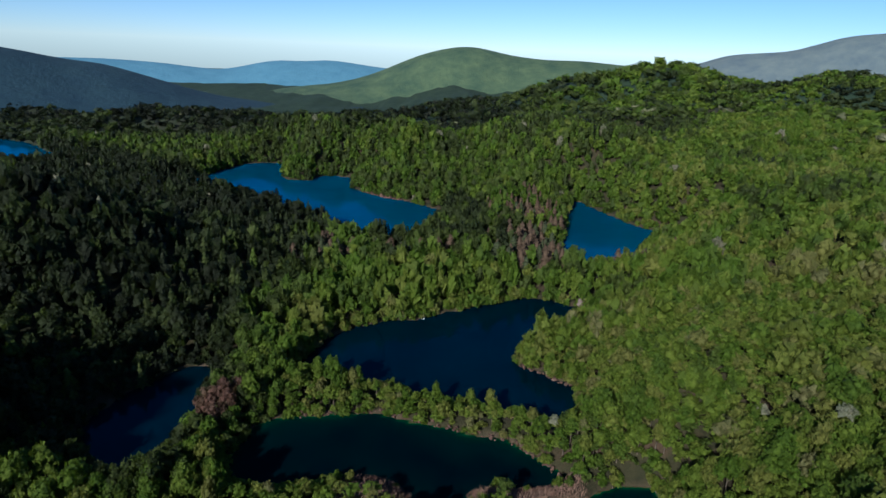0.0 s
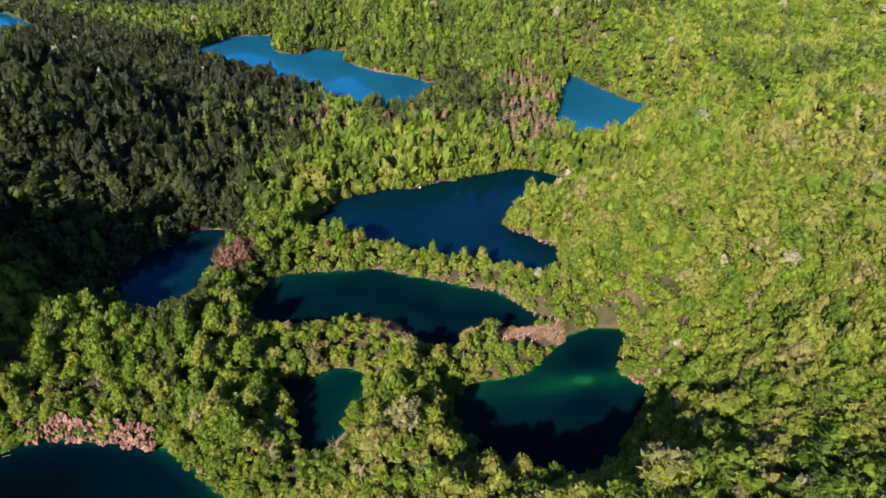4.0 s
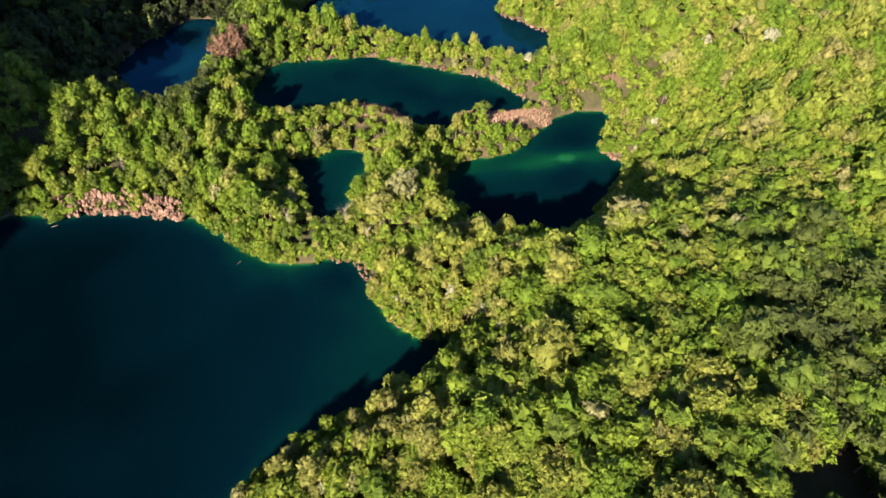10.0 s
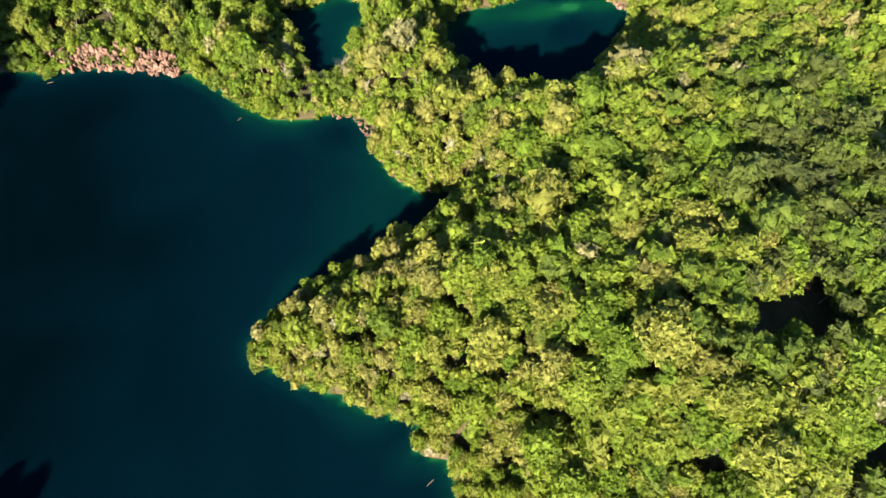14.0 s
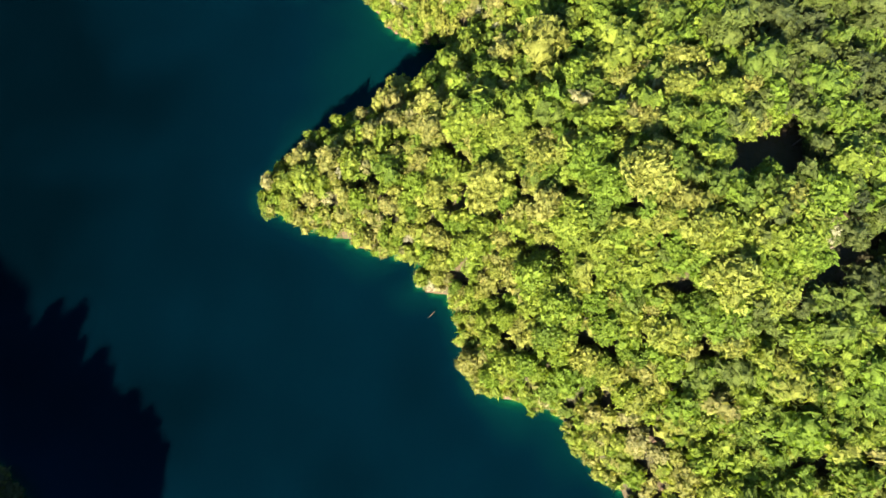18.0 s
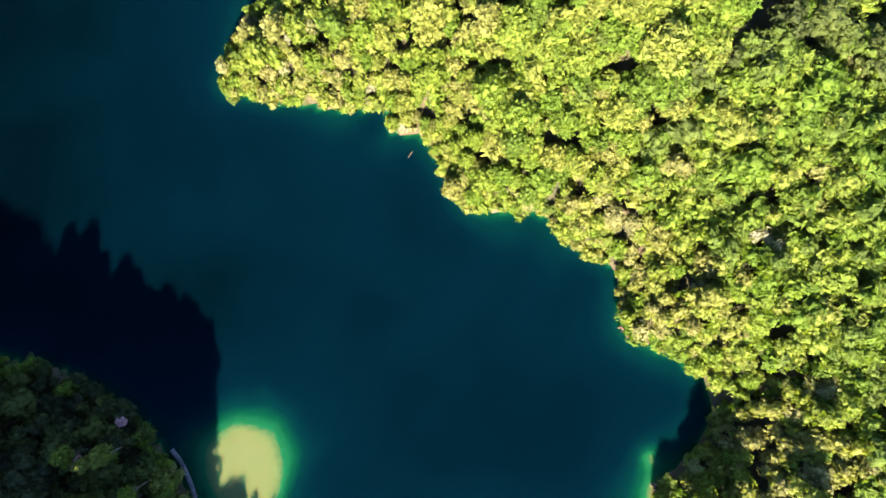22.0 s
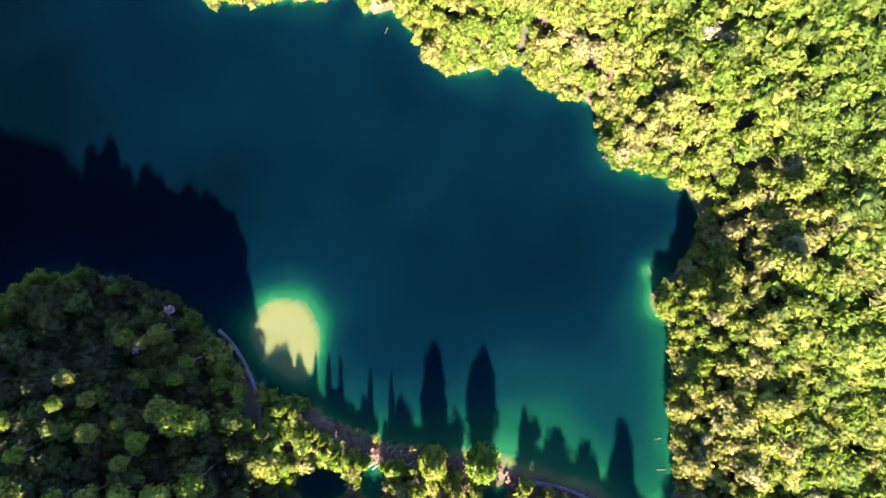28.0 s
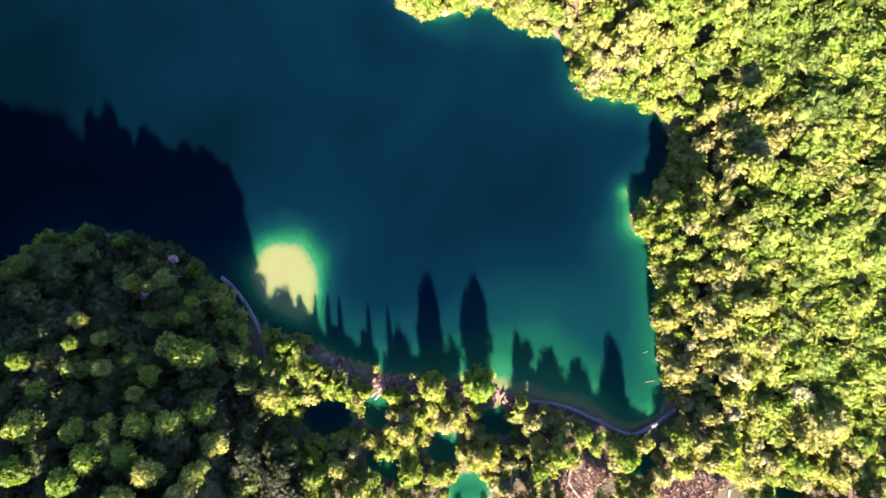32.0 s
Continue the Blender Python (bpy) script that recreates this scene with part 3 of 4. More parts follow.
def spruce_crown(seed, tiers, arms, extra):
    """A narrow conifer's crown, 2 wide and 6 high: tiers of drooping boughs."""
    r = np.random.default_rng(seed)
    verts, tris, n = [], [], 0
    for i in range(tiers):
        h = i / tiers
        rad, z = (1 - h) ** 0.85 * r.uniform(0.85, 1.1) + 0.06, 0.5 + 5.3 * h
        a = np.arange(arms * 2) / (arms * 2) * 2 * np.pi + r.uniform(0, 3)
        rr = np.where(np.arange(arms * 2) % 2 == 0, rad, rad * 0.45) * r.uniform(0.8, 1.15, arms * 2)
        ring = np.stack([rr * np.cos(a), rr * np.sin(a), z - 0.45 * rr + r.normal(0, 0.05, arms * 2)], 1)
        verts += [[(0, 0, z + 5.3 / tiers * 1.25)], ring]
        k = np.arange(arms * 2)
        tris.append(np.stack([np.full(arms * 2, n), n + 1 + k, n + 1 + (k + 1) % (arms * 2)], 1))
        n += 1 + arms * 2
    h = r.uniform(0, 0.95, extra)
    a = r.uniform(0, 6.28, extra)
    rad = (1 - h) ** 0.85
    d = np.stack([np.cos(a), np.sin(a), np.full(extra, 0.35)], 1)
    v, q = sprays(np.stack([rad * np.cos(a), rad * np.sin(a), 0.4 + 5.3 * h - 0.3 * rad], 1), d, 0.22, r)
    verts.append(v)
    return np.concatenate(verts), np.concatenate(tris), q + n


def trunk_shape(sides, height, thick, limbs=0, seed=0):
    """A tapered, slightly bent trunk from 0 to height, with limbs leaving its upper half."""
    r = np.random.default_rng(seed)
    verts, quads, n = [], [], 0

    def stem(points, radii):
        nonlocal n
        a = np.arange(sides) / sides * 2 * np.pi
        for p, rad in zip(points, radii):
            verts.append(np.stack([p[0] + rad * np.cos(a), p[1] + rad * np.sin(a), np.full(sides, p[2])], 1))
        k = np.arange(sides)
        for i in range(len(points) - 1):
            quads.append(np.stack([n + i * sides + k, n + i * sides + (k + 1) % sides, n + (i + 1) * sides + (k + 1) % sides, n + (i + 1) * sides + k], 1))
        n += sides * len(points)
    bend = r.normal(0, 0.05, 2) * height
    stem([(0, 0, 0), (bend[0] * 0.4, bend[1] * 0.4, height * 0.5), (bend[0], bend[1], height)], [thick * 1.25, thick * 0.8, thick * 0.3])
    for i in range(limbs):
        h, a = height * r.uniform(0.4, 0.85), i * 2.4 + r.uniform(-0.4, 0.4)
        ln = height * r.uniform(0.2, 0.36)
        p = np.array([bend[0] * h / height, bend[1] * h / height, h])
        e = p + ln * np.array([math.cos(a), math.sin(a), 0.75])
        stem([p, (p + e) / 2 + (0, 0, 0.06 * ln), e], [thick * 0.45, thick * 0.3, thick * 0.12])
    return np.concatenate(verts), np.concatenate(quads)


def stand(x0, x1, y0, y1, step, jitter=0.42):
    ax, ay = np.arange(x0, x1, step), np.arange(y0, y1, step * 0.87)
    x, y = np.meshgrid(ax, ay)
    x = x + (np.arange(len(ay)) % 2)[:, None] * step / 2
    x = (x + rng.uniform(-jitter, jitter, x.shape) * step).ravel()
    y = (y + rng.uniform(-jitter, jitter, y.shape) * step).ravel()
    d, w, z = survey(x, y)
    return x, y, d, z


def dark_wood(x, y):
    """Where the wood is dark and conifers are likelier: the western hill and patches of the far slopes."""
    # shade over the western hill is painted in along with its dark trees
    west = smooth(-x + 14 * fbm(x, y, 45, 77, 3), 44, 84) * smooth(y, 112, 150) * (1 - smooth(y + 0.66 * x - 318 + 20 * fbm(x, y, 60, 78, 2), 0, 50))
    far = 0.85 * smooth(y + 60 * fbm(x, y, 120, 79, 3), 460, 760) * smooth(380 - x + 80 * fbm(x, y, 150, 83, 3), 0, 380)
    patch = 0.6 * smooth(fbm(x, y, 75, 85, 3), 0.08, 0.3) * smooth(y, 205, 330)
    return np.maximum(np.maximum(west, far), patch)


def hue_at(x, y, d, pale=0.012):
    """The hue of the trees: fresh green, lime and tan-olive on the sunny slopes, dark in dark woods and where shade is
    painted in.
    """
    n = len(x)
    base = 0.58 + 0.13 * fbm(x, y, 34, 71, 3) + rng.normal(0, 0.10, n)
    base = base + 0.08 * smooth(x, 90, 140) * smooth(y, 90, 150)
    # sunlight on the steep south-western shore is painted as paler leaves
    base = np.clip(base + 0.11 * (1 - smooth(d, 6, 20)) * smooth(-y, -10, 20) * smooth(x, -40, -20), 0.42, 0.80)
    # hilltop leaves darkened: grey-olive trees plus painted shadows between them
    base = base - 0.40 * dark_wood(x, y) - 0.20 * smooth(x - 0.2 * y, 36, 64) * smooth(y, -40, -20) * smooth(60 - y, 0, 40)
    # painted in: haze on the far woods, ridge shade on the south-western wood
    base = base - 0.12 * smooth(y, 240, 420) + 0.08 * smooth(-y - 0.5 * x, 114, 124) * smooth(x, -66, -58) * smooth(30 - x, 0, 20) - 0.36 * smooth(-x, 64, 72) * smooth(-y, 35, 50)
    # dimness of the shaded north-western bank is painted into its leaves
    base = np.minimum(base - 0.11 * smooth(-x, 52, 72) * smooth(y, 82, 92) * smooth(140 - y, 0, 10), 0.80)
    base = np.where((rng.uniform(0, 1, n) < pale) & (d < 60) & (y < 128) & (x > -60), rng.uniform(0.76, 0.88, n), base)
    base = np.where(rng.uniform(0, 1, n) < 0.005, 0.93, base)
    base = np.clip(base, 0.06, 0.88)
    brown = in_ovals(x, y, [(-70, 160, 9, 13)]) & (rng.uniform(0, 1, n) < 0.7)
    return np.where(brown, rng.uniform(0.92, 1.0, n), base)


def joined(name, label, x, y, z, hue, radius, height, shapes, mat, stem=None):
    """Many trees in one mesh: each a turned and stretched copy of one of the shapes."""
    verts, tris, quads, hues, n = [], [], [], [], 0
    pick = rng.integers(0, len(shapes), len(x))
    turn = rng.uniform(0, 2 * np.pi, len(x))
    for s, (v, t, q) in enumerate(shapes):
        i = np.flatnonzero(pick == s)
        if not len(i):
            continue
        c, sn = np.cos(turn[i])[:, None], np.sin(turn[i])[:, None]
        px = (v[:, 0] * c - v[:, 1] * sn) * radius[i, None] + x[i, None]
        py = (v[:, 0] * sn + v[:, 1] * c) * radius[i, None] * rng.uniform(0.85, 1.15, (len(i), 1)) + y[i, None]
        pz = v[:, 2] * height[i, None] + z[i, None]
        verts.append(np.stack([px, py, pz], -1).reshape(-1, 3))
        shift = (np.arange(len(i)) * len(v))[:, None, None] + n
        tris.append((t[None] + shift).reshape(-1, 3))
        quads.append((q[None] + shift).reshape(-1, 3))
        hues.append(np.repeat(hue[i], len(v)))
        n += len(i) * len(v)
    me = mesh_of(name, np.concatenate(verts), [np.concatenate(tris), np.concatenate(quads)], mat, False, [("hue", np.concatenate(hues))])
    return tagged(new(name, me), label, "woodland", kind="stuff")


def joined_trunks(name, x, y, z, height):
    v, q = trunk_shape(4, 1.0, 1.0)
    px = v[None, :, 0] * 0.16 + x[:, None]
    py = v[None, :, 1] * 0.16 + y[:, None]
    pz = v[None, :, 2] * height[:, None] + z[:, None] - 0.4
    quads = (q[None] + (np.arange(len(x)) * len(v))[:, None, None]).reshape(-1, 4)
    ob = new(name, mesh_of(name, np.stack([px, py, pz], -1).reshape(-1, 3), quads, bark))
    return tagged(ob, "brown trunks standing under the crowns", "trunks", kind="stuff")


def part(name, me, parent, label=""):
    ob = new(name, me)
    ob.parent = parent
    return tagged(ob, label) if label else ob


def lonely(x, y):
    """Whether a tree may stand there: no reed, gap, board walk or trail."""
    ok = ~in_ovals(x, y, REEDS) & ~in_ovals(x, y, GAPS)
    ok &= line_gap(x, y, WALK_WEST) > np.where(y < -88, 0.6, 1.4)
    ok &= line_gap(x, y, WALK_SOUTH) > 1.6
    ok &= line_gap(x, y, WEIR_BANK) > 1.9
    for t in TRAILS:
        ok &= line_gap(x, y, t) > 1.4
    return ok


# near wood
def grown(x, y, d, spread, rise):
    """Radius, height of the crown and length of bare stem: small by the water, large in the south-western wood."""
    n = len(x)
    size = np.clip(0.70 + d / 36, 0.70, 1.0) * rng.uniform(0.66, 1.38, n)
    size = np.where(rng.uniform(0, 1, n) < 0.10, size * 1.35, size)
    sw = smooth(-x, 66, 76) * smooth(-y, 35, 60)
    weir = smooth(-y - 0.5 * x, 116, 124) * smooth(x, -66, -60)
    bars = smooth(x, -62, -50) * smooth(62 - x, 0, 10) * smooth(y, 58, 70) * smooth(186 - y, 0, 6)
    slim = smooth(x, -62, -50) * smooth(48 - x, 0, 8) * smooth(y, 110, 118) * smooth(186 - y, 0, 6)
    north = smooth(y, 186, 205)
    size = size * (1 + 0.30 * sw + 0.10 * weir) * (1 + 0.16 * bars * (1 - slim))
    size = size * (1 - 0.46 * np.exp(-((x + 27) / 11) ** 2 - ((y - 79) / 8) ** 2)) * (1 - 0.52 * np.exp(-((x + 14) / 17) ** 2 - ((y - 122) / 7) ** 2)) * (1 - 0.28 * np.exp(-((x - 36) / 20) ** 2 - ((y - 72) / 7) ** 2))
    size = size * (1 - 0.40 * np.exp(-(line_gap(x, y, WEIR_BANK) / 5) ** 2))
    hill = smooth(d, 8, 24) * smooth(x, -30, 10) * smooth(90 - y, 0, 40)
    radius = spread * size * (1 + 0.22 * hill + 0.12 * smooth(x, 40, 60) * hill) * (1 - 0.22 * slim)
    height = rise * size * rng.uniform(0.8, 1.25, n) * (1 - 0.26 * hill) * (1 - 0.30 * sw) * (1 - 0.30 * bars * rng.uniform(0.0, 1.5, n)) * (1 + 0.45 * north)
    stem = 2.4 * size * rng.uniform(0.6, 1.5, n) * smooth(d, 0.5, 8) + 0.2
    return radius, height, stem


def near_zone(x, y):
    """The wood that the camera passes nearest."""
    zone = (x > -165) & (x < 142 - 0.4 * np.maximum(0, -80 - y)) & (y > -190) & ((y < 128) | ((y < 186) & (x > -66) & (x < 66)))
    return zone & ((x > -128) | (y > 60)) & ~((y + 0.55 * x < -165) & (x < 40))


shapes_mid = [crown(s, 270, 0.150, 7, 0, 1.0 + 0.12 * (s % 3)) for s in range(9)]
shapes_low = [crown(40 + s, 70, 0.29, 5, 0) for s in range(6)]
shapes_cone = [spruce_crown(80 + s, 6, 5, 18) for s in range(5)]
x, y, d, z = stand(-165, 142, -190, 186, 3.3)
keep = (d > 0.3) & lonely(x, y) & near_zone(x, y)
keep &= ~(in_ovals(x, y, [(-57, -95, 6, 9)]) & (rng.uniform(0, 1, len(x)) < 0.65))
keep &= ~((y + 0.5 * x < -129) & (x > -66) & ((d < 1.0) | (rng.uniform(0, 1, len(x)) < 0.16)))
keep &= ~((y > 140) & (rng.uniform(0, 1, len(x)) < 0.2) & (d < 6)) & ~((y > 62) & (y < 128) & (x < 34) & (rng.uniform(0, 1, len(x)) < 0.24))
x, y, d, z = x[keep], y[keep], d[keep], z[keep]
radius, height, stem_h = grown(x, y, d, 2.25, 3.25)
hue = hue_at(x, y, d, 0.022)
blossom = (hue > 0.82) & (hue < 0.9)
radius, height = np.where(blossom, 0.62 * radius, radius), np.where(blossom, 0.9 * height, height)
single = np.zeros(len(x), bool)
single[np.argsort(np.hypot((x - 27) / 1.25, (y + 8) / 1.0))[:290]] = True
m = ~single
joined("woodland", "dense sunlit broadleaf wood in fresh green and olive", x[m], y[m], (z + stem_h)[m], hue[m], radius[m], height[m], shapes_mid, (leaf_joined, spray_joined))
joined_trunks("trunks", x[m], y[m], z[m], (stem_h + height * 0.8)[m])
near = (x, y, z, radius, height, stem_h)
x, y, d, z = stand(-250, 180, -235, 208, 4.4)
keep = (d > 0.6) & lonely(x, y) & ~near_zone(x, y) & ((y > -60) | (x < -100)) & ((x > -165) | (rng.uniform(0, 1, len(x)) < 0.6)) 
x, y, d, z = x[keep], y[keep], d[keep], z[keep]
r_, h_, s_ = grown(x, y, d, 3.0, 3.3)
# low scrub on the unseen ridge keeps its shadow's edge even
ridge = 0.43 * x + 0.9 * y < -160
r_, h_, s_ = np.where(ridge, 3.4, r_), np.where(ridge, 0.9, h_), np.where(ridge, 0.1, s_)
cone = (rng.uniform(0, 1, len(x)) < 0.16 * dark_wood(x, y)) & ~ridge
c_ = ~cone
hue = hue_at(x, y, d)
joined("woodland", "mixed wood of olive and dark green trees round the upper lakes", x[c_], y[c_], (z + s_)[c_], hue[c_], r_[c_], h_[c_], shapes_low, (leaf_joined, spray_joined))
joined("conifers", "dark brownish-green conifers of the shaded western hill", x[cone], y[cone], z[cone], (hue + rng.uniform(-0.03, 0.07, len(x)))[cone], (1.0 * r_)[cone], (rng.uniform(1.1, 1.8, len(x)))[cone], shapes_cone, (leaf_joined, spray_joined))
# young growth that closes the canopy from below
x, y, d, z = stand(-130, 140, -190, 208, 3.5)
keep = (d > 0.3) & lonely(x, y) & (near_zone(x, y) | ((y > 120) & (x > 30))) & ~((y + 0.5 * x < -129) & (x > -66) & ((d < 1.2) | (rng.uniform(0, 1, len(x)) < 0.08)))
x, y, d, z = x[keep], y[keep], d[keep], z[keep]
r_ = rng.uniform(1.7, 2.7, len(x))
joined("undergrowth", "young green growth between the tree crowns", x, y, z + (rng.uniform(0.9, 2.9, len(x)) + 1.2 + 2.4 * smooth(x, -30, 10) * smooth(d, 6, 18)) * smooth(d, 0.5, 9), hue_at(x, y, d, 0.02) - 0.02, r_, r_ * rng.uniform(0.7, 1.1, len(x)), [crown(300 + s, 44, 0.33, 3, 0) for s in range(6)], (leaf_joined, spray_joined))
x, y, z, radius, height, stem_h = near

# the trees of the hill above the cape, each a thing of its own
crown_meshes = []
for s in range(10):
    v, t, q = crown(100 + s, 900, 0.130, 9, 0, 1.0 + 0.1 * (s % 3))
    v = v * (2.45, 2.45, 2.9)
    cm = mesh_of("crown", v, [t, q], (leaf_single, spray_single))
    tv, tq = trunk_shape(7, 5.4, 0.2, 5, s)
    crown_meshes.append((cm, mesh_of("trunk", tv - (0, 0, 2.9), tq, bark)))
LABELS = ["broadleaf tree with a rounded yellow-green spring crown", "broadleaf tree with a fresh green uneven crown", "broadleaf tree with an olive-green lumpy crown on the slope"]
for n, i in enumerate(np.flatnonzero(single)):
    cm, tm = crown_meshes[n % 10]
    tree = new("broadleaf_tree")
    tree.matrix_world = Matrix.LocRotScale((x[i], y[i], z[i] - 0.1), Euler((0, 0, rng.uniform(0, 6.28))), (radius[i] / 2.45, radius[i] / 2.45, height[i] / 2.9))
    lift = stem_h[i] / (height[i] / 2.9)
    for nm, me in (("crown", cm), ("trunk", tm)):
        p = part(nm, me, tree)
        p.location = (0, 0, lift if nm == "crown" else lift - 0.0)
    tagged(tree, LABELS[n % 3], "tree", "trees on the cape hill")

# middle distance: round the upper lakes and beyond
x, y, d, z = stand(-470, 330, 205, 620, 6.2)
keep = (d > 0.8) & (np.abs(x + 20) < 150 + 0.75 * y)
x, y, d, z = x[keep], y[keep], d[keep], z[keep]
conifer = in_ovals(x, y, [(56, 300, 34, 26), (50, 375, 20, 45), (92, 282, 22, 12), (-20, 300, 26, 10), (-60, 290, 16, 20)]) & (rng.uniform(0, 1, len(x)) < 0.72)
size = np.clip(0.7 + d / 40, 0.7, 1.0) * rng.uniform(0.75, 1.3, len(x))
b_ = ~conifer
shapes_far = [crown(70 + s, 30, 0.46, 4, 0) for s in range(6)]
cone = b_ & (rng.uniform(0, 1, len(x)) < 0.28 * dark_wood(x, y))
b_ &= ~cone
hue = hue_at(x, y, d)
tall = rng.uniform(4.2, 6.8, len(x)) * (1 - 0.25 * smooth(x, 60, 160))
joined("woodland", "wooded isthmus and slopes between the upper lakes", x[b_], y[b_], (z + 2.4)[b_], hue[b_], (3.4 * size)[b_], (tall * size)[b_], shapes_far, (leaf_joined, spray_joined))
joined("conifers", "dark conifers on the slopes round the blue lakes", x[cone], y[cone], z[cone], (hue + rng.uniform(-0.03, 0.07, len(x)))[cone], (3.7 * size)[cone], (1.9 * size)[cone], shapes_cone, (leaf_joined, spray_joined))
cx, cy, cz = x[conifer], y[conifer], z[conifer]

# far woods, ever larger steps
hx_, hy_, hd_, hz_ = [], [], [], []
for x0, x1, y0, y1, step in ((-900, 900, 620, 1000, 12), (330, 800, 205, 620, 12), (-900, -470, 205, 620, 13), (-1500, 1700, 1000, 1900, 25), (190, 330, -235, 205, 9)):
    a = stand(x0, x1, y0, y1, step)
    for store, v in zip((hx_, hy_, hd_, hz_), a):
        store.append(v)
x, y, d, z = [np.concatenate(v) for v in (hx_, hy_, hd_, hz_)]
keep = (d > 2) & (np.abs(x + 10) < 160 + 0.85 * np.maximum(y, 100))
x, y, d, z = x[keep], y[keep], d[keep], z[keep]
wide = np.where(y > 1000, 12.5, 6.6) * rng.uniform(0.7, 1.3, len(x))
shapes_tiny = [crown(90 + s, 14, 0.55, 2, 0) for s in range(6)]
joined("woodland", "far wooded hills seen as a rough green blanket", x, y, z - 0.5, hue_at(x, y, d) - 0.05, wide, wide * 0.8, shapes_tiny, (leaf_joined, spray_joined))

# brown and dark conifers on the isthmus, each a thing of its own
spruce_meshes = []
dark_needles = plain("dark_needles", [(0.3, (0.020, 0.030, 0.014)), (0.7, (0.055, 0.065, 0.026))], 0.8, island=0.3)
brown_needles = plain("browned_needles", [(0.3, (0.056, 0.038, 0.024)), (0.7, (0.105, 0.070, 0.044))], 0.8, island=0.3)
for s in range(6):
    v, t, q = spruce_crown(s, 9, 8, 70)
    tv, tq = trunk_shape(6, 5.0, 0.14, 0, s)
    spruce_meshes.append((mesh_of("crown", v * (3.5, 3.5, 1.8), [t, q], brown_needles if s % 3 else dark_needles), mesh_of("trunk", tv * (1.6, 1.6, 1.9), tq, bark)))
order = np.argsort(cy)
rest, order = order[150:], order[:150]
if len(rest):
    joined("conifers", "brownish spruces along the blue lakes", cx[rest], cy[rest], cz[rest], rng.uniform(0.92, 0.95, len(rest)), rng.uniform(2.6, 3.8, len(rest)), rng.uniform(1.4, 2.2, len(rest)), shapes_cone, (leaf_joined, spray_joined))
for n, i in enumerate(order):
    cm, tm = spruce_meshes[n % 6]
    tree = new("spruce_tree")
    k = rng.uniform(0.75, 1.25)
    tree.matrix_world = Matrix.LocRotScale((cx[i], cy[i], cz[i] - 0.1), Euler((0, 0, rng.uniform(0, 6.28))), (k, k, k))
    part("crown", cm, tree)
    part("trunk", tm, tree)
    tagged(tree, "spruce with browned needles on the isthmus" if (n % 6) % 3 else "dark green spruce on the isthmus", "tree", "spruces between the upper lakes")


# ---- bushes along the shores ----
sx_, sy_ = [], []
for k, line in enumerate(SHORES):
    if LAKES[k][0] in ("distant_lake", "long_lake", "fall_lake"):
        continue
    for s in range(0, len(line), 1):
        sx_.append(line[s, 0] + rng.normal(0, 1.0))
        sy_.append(line[s, 1] + rng.normal(0, 1.0))
x, y = np.array(sx_), np.array(sy_)
d, w, z = survey(x, y)
keep = (d > 0.1) & (d < 2.4) & (lonely(x, y) | (in_ovals(x, y, REEDS) & (rng.uniform(0, 1, len(x)) < 0.3))) & (x > -150) & (y < 262)
keep &= (line_gap(x, y, WALK_WEST) > 1.3) & (line_gap(x, y, WALK_SOUTH) > 1.3)
keep &= ~in_ovals(x, y, [(-82, 88, 15, 3.5), (-16, 68, 4, 6), (-42, -109.5, 7, 3.5)])
keep &= rng.uniform(0, 1, len(x)) < np.where((y > 134) & (y < 166) & (x > -44), 0.35, 0.9)
x, y, d, z = x[keep], y[keep], d[keep], z[keep]
rad = rng.uniform(0.9, 1.9, len(x))
joined("bushes", "low green bushes hanging over the lake shores", x, y, z - 0.2, hue_at(x, y, d), rad, rad * rng.uniform(0.8, 1.4, len(x)), [crown(130 + s, 90, 0.26, 5, 0) for s in range(5)], (leaf_joined, spray_joined))


# thicket behind them, that closes the wood's edge round the great lake
ring = np.repeat(SHORES[0], 3, 0)
x, y = (ring + rng.normal(0, 3.2, ring.shape)).T
d, w, z = survey(x, y)
keep = (d > 0.3) & (d < 9) & lonely(x, y) & (x > -60) & (w == 0) & ~in_ovals(x, y, [(-16, 68, 4, 6)])
x, y, d, z = x[keep], y[keep], d[keep], z[keep]
rad = rng.uniform(1.2, 2.1, len(x))
joined("bushes", "leafy thicket between the trees at the lake's edge", x, y, z + 0.1 + 0.2 * d, hue_at(x, y, d), rad, rad * rng.uniform(0.8, 1.3, len(x)), [crown(140 + s, 80, 0.26, 5, 0) for s in range(5)], (leaf_joined, spray_joined))

# brushwood round the upper lakes, down to the water
ring = np.concatenate([np.repeat(line[:: 1 if name == "cape_lake" else 2], 2, 0) for (name, *_), line in zip(LAKES, SHORES) if name in ("cape_lake", "shaded_pond", "fall_lake", "long_lake")])
x, y = (ring + rng.normal(0, 3.2, ring.shape)).T
d, w, z = survey(x, y)
keep = (d > 0.5) & (d < 9) & (y > 186) & ~in_ovals(x, y, REEDS)
x, y, d, z = x[keep], y[keep], d[keep], z[keep]
rad = rng.uniform(1.5, 2.8, len(x))
joined("bushes", "green brushwood on the banks of the upper lakes", x, y, z - 0.2, hue_at(x, y, d), rad, rad * rng.uniform(0.9, 1.7, len(x)), shapes_far, (leaf_joined, spray_joined))


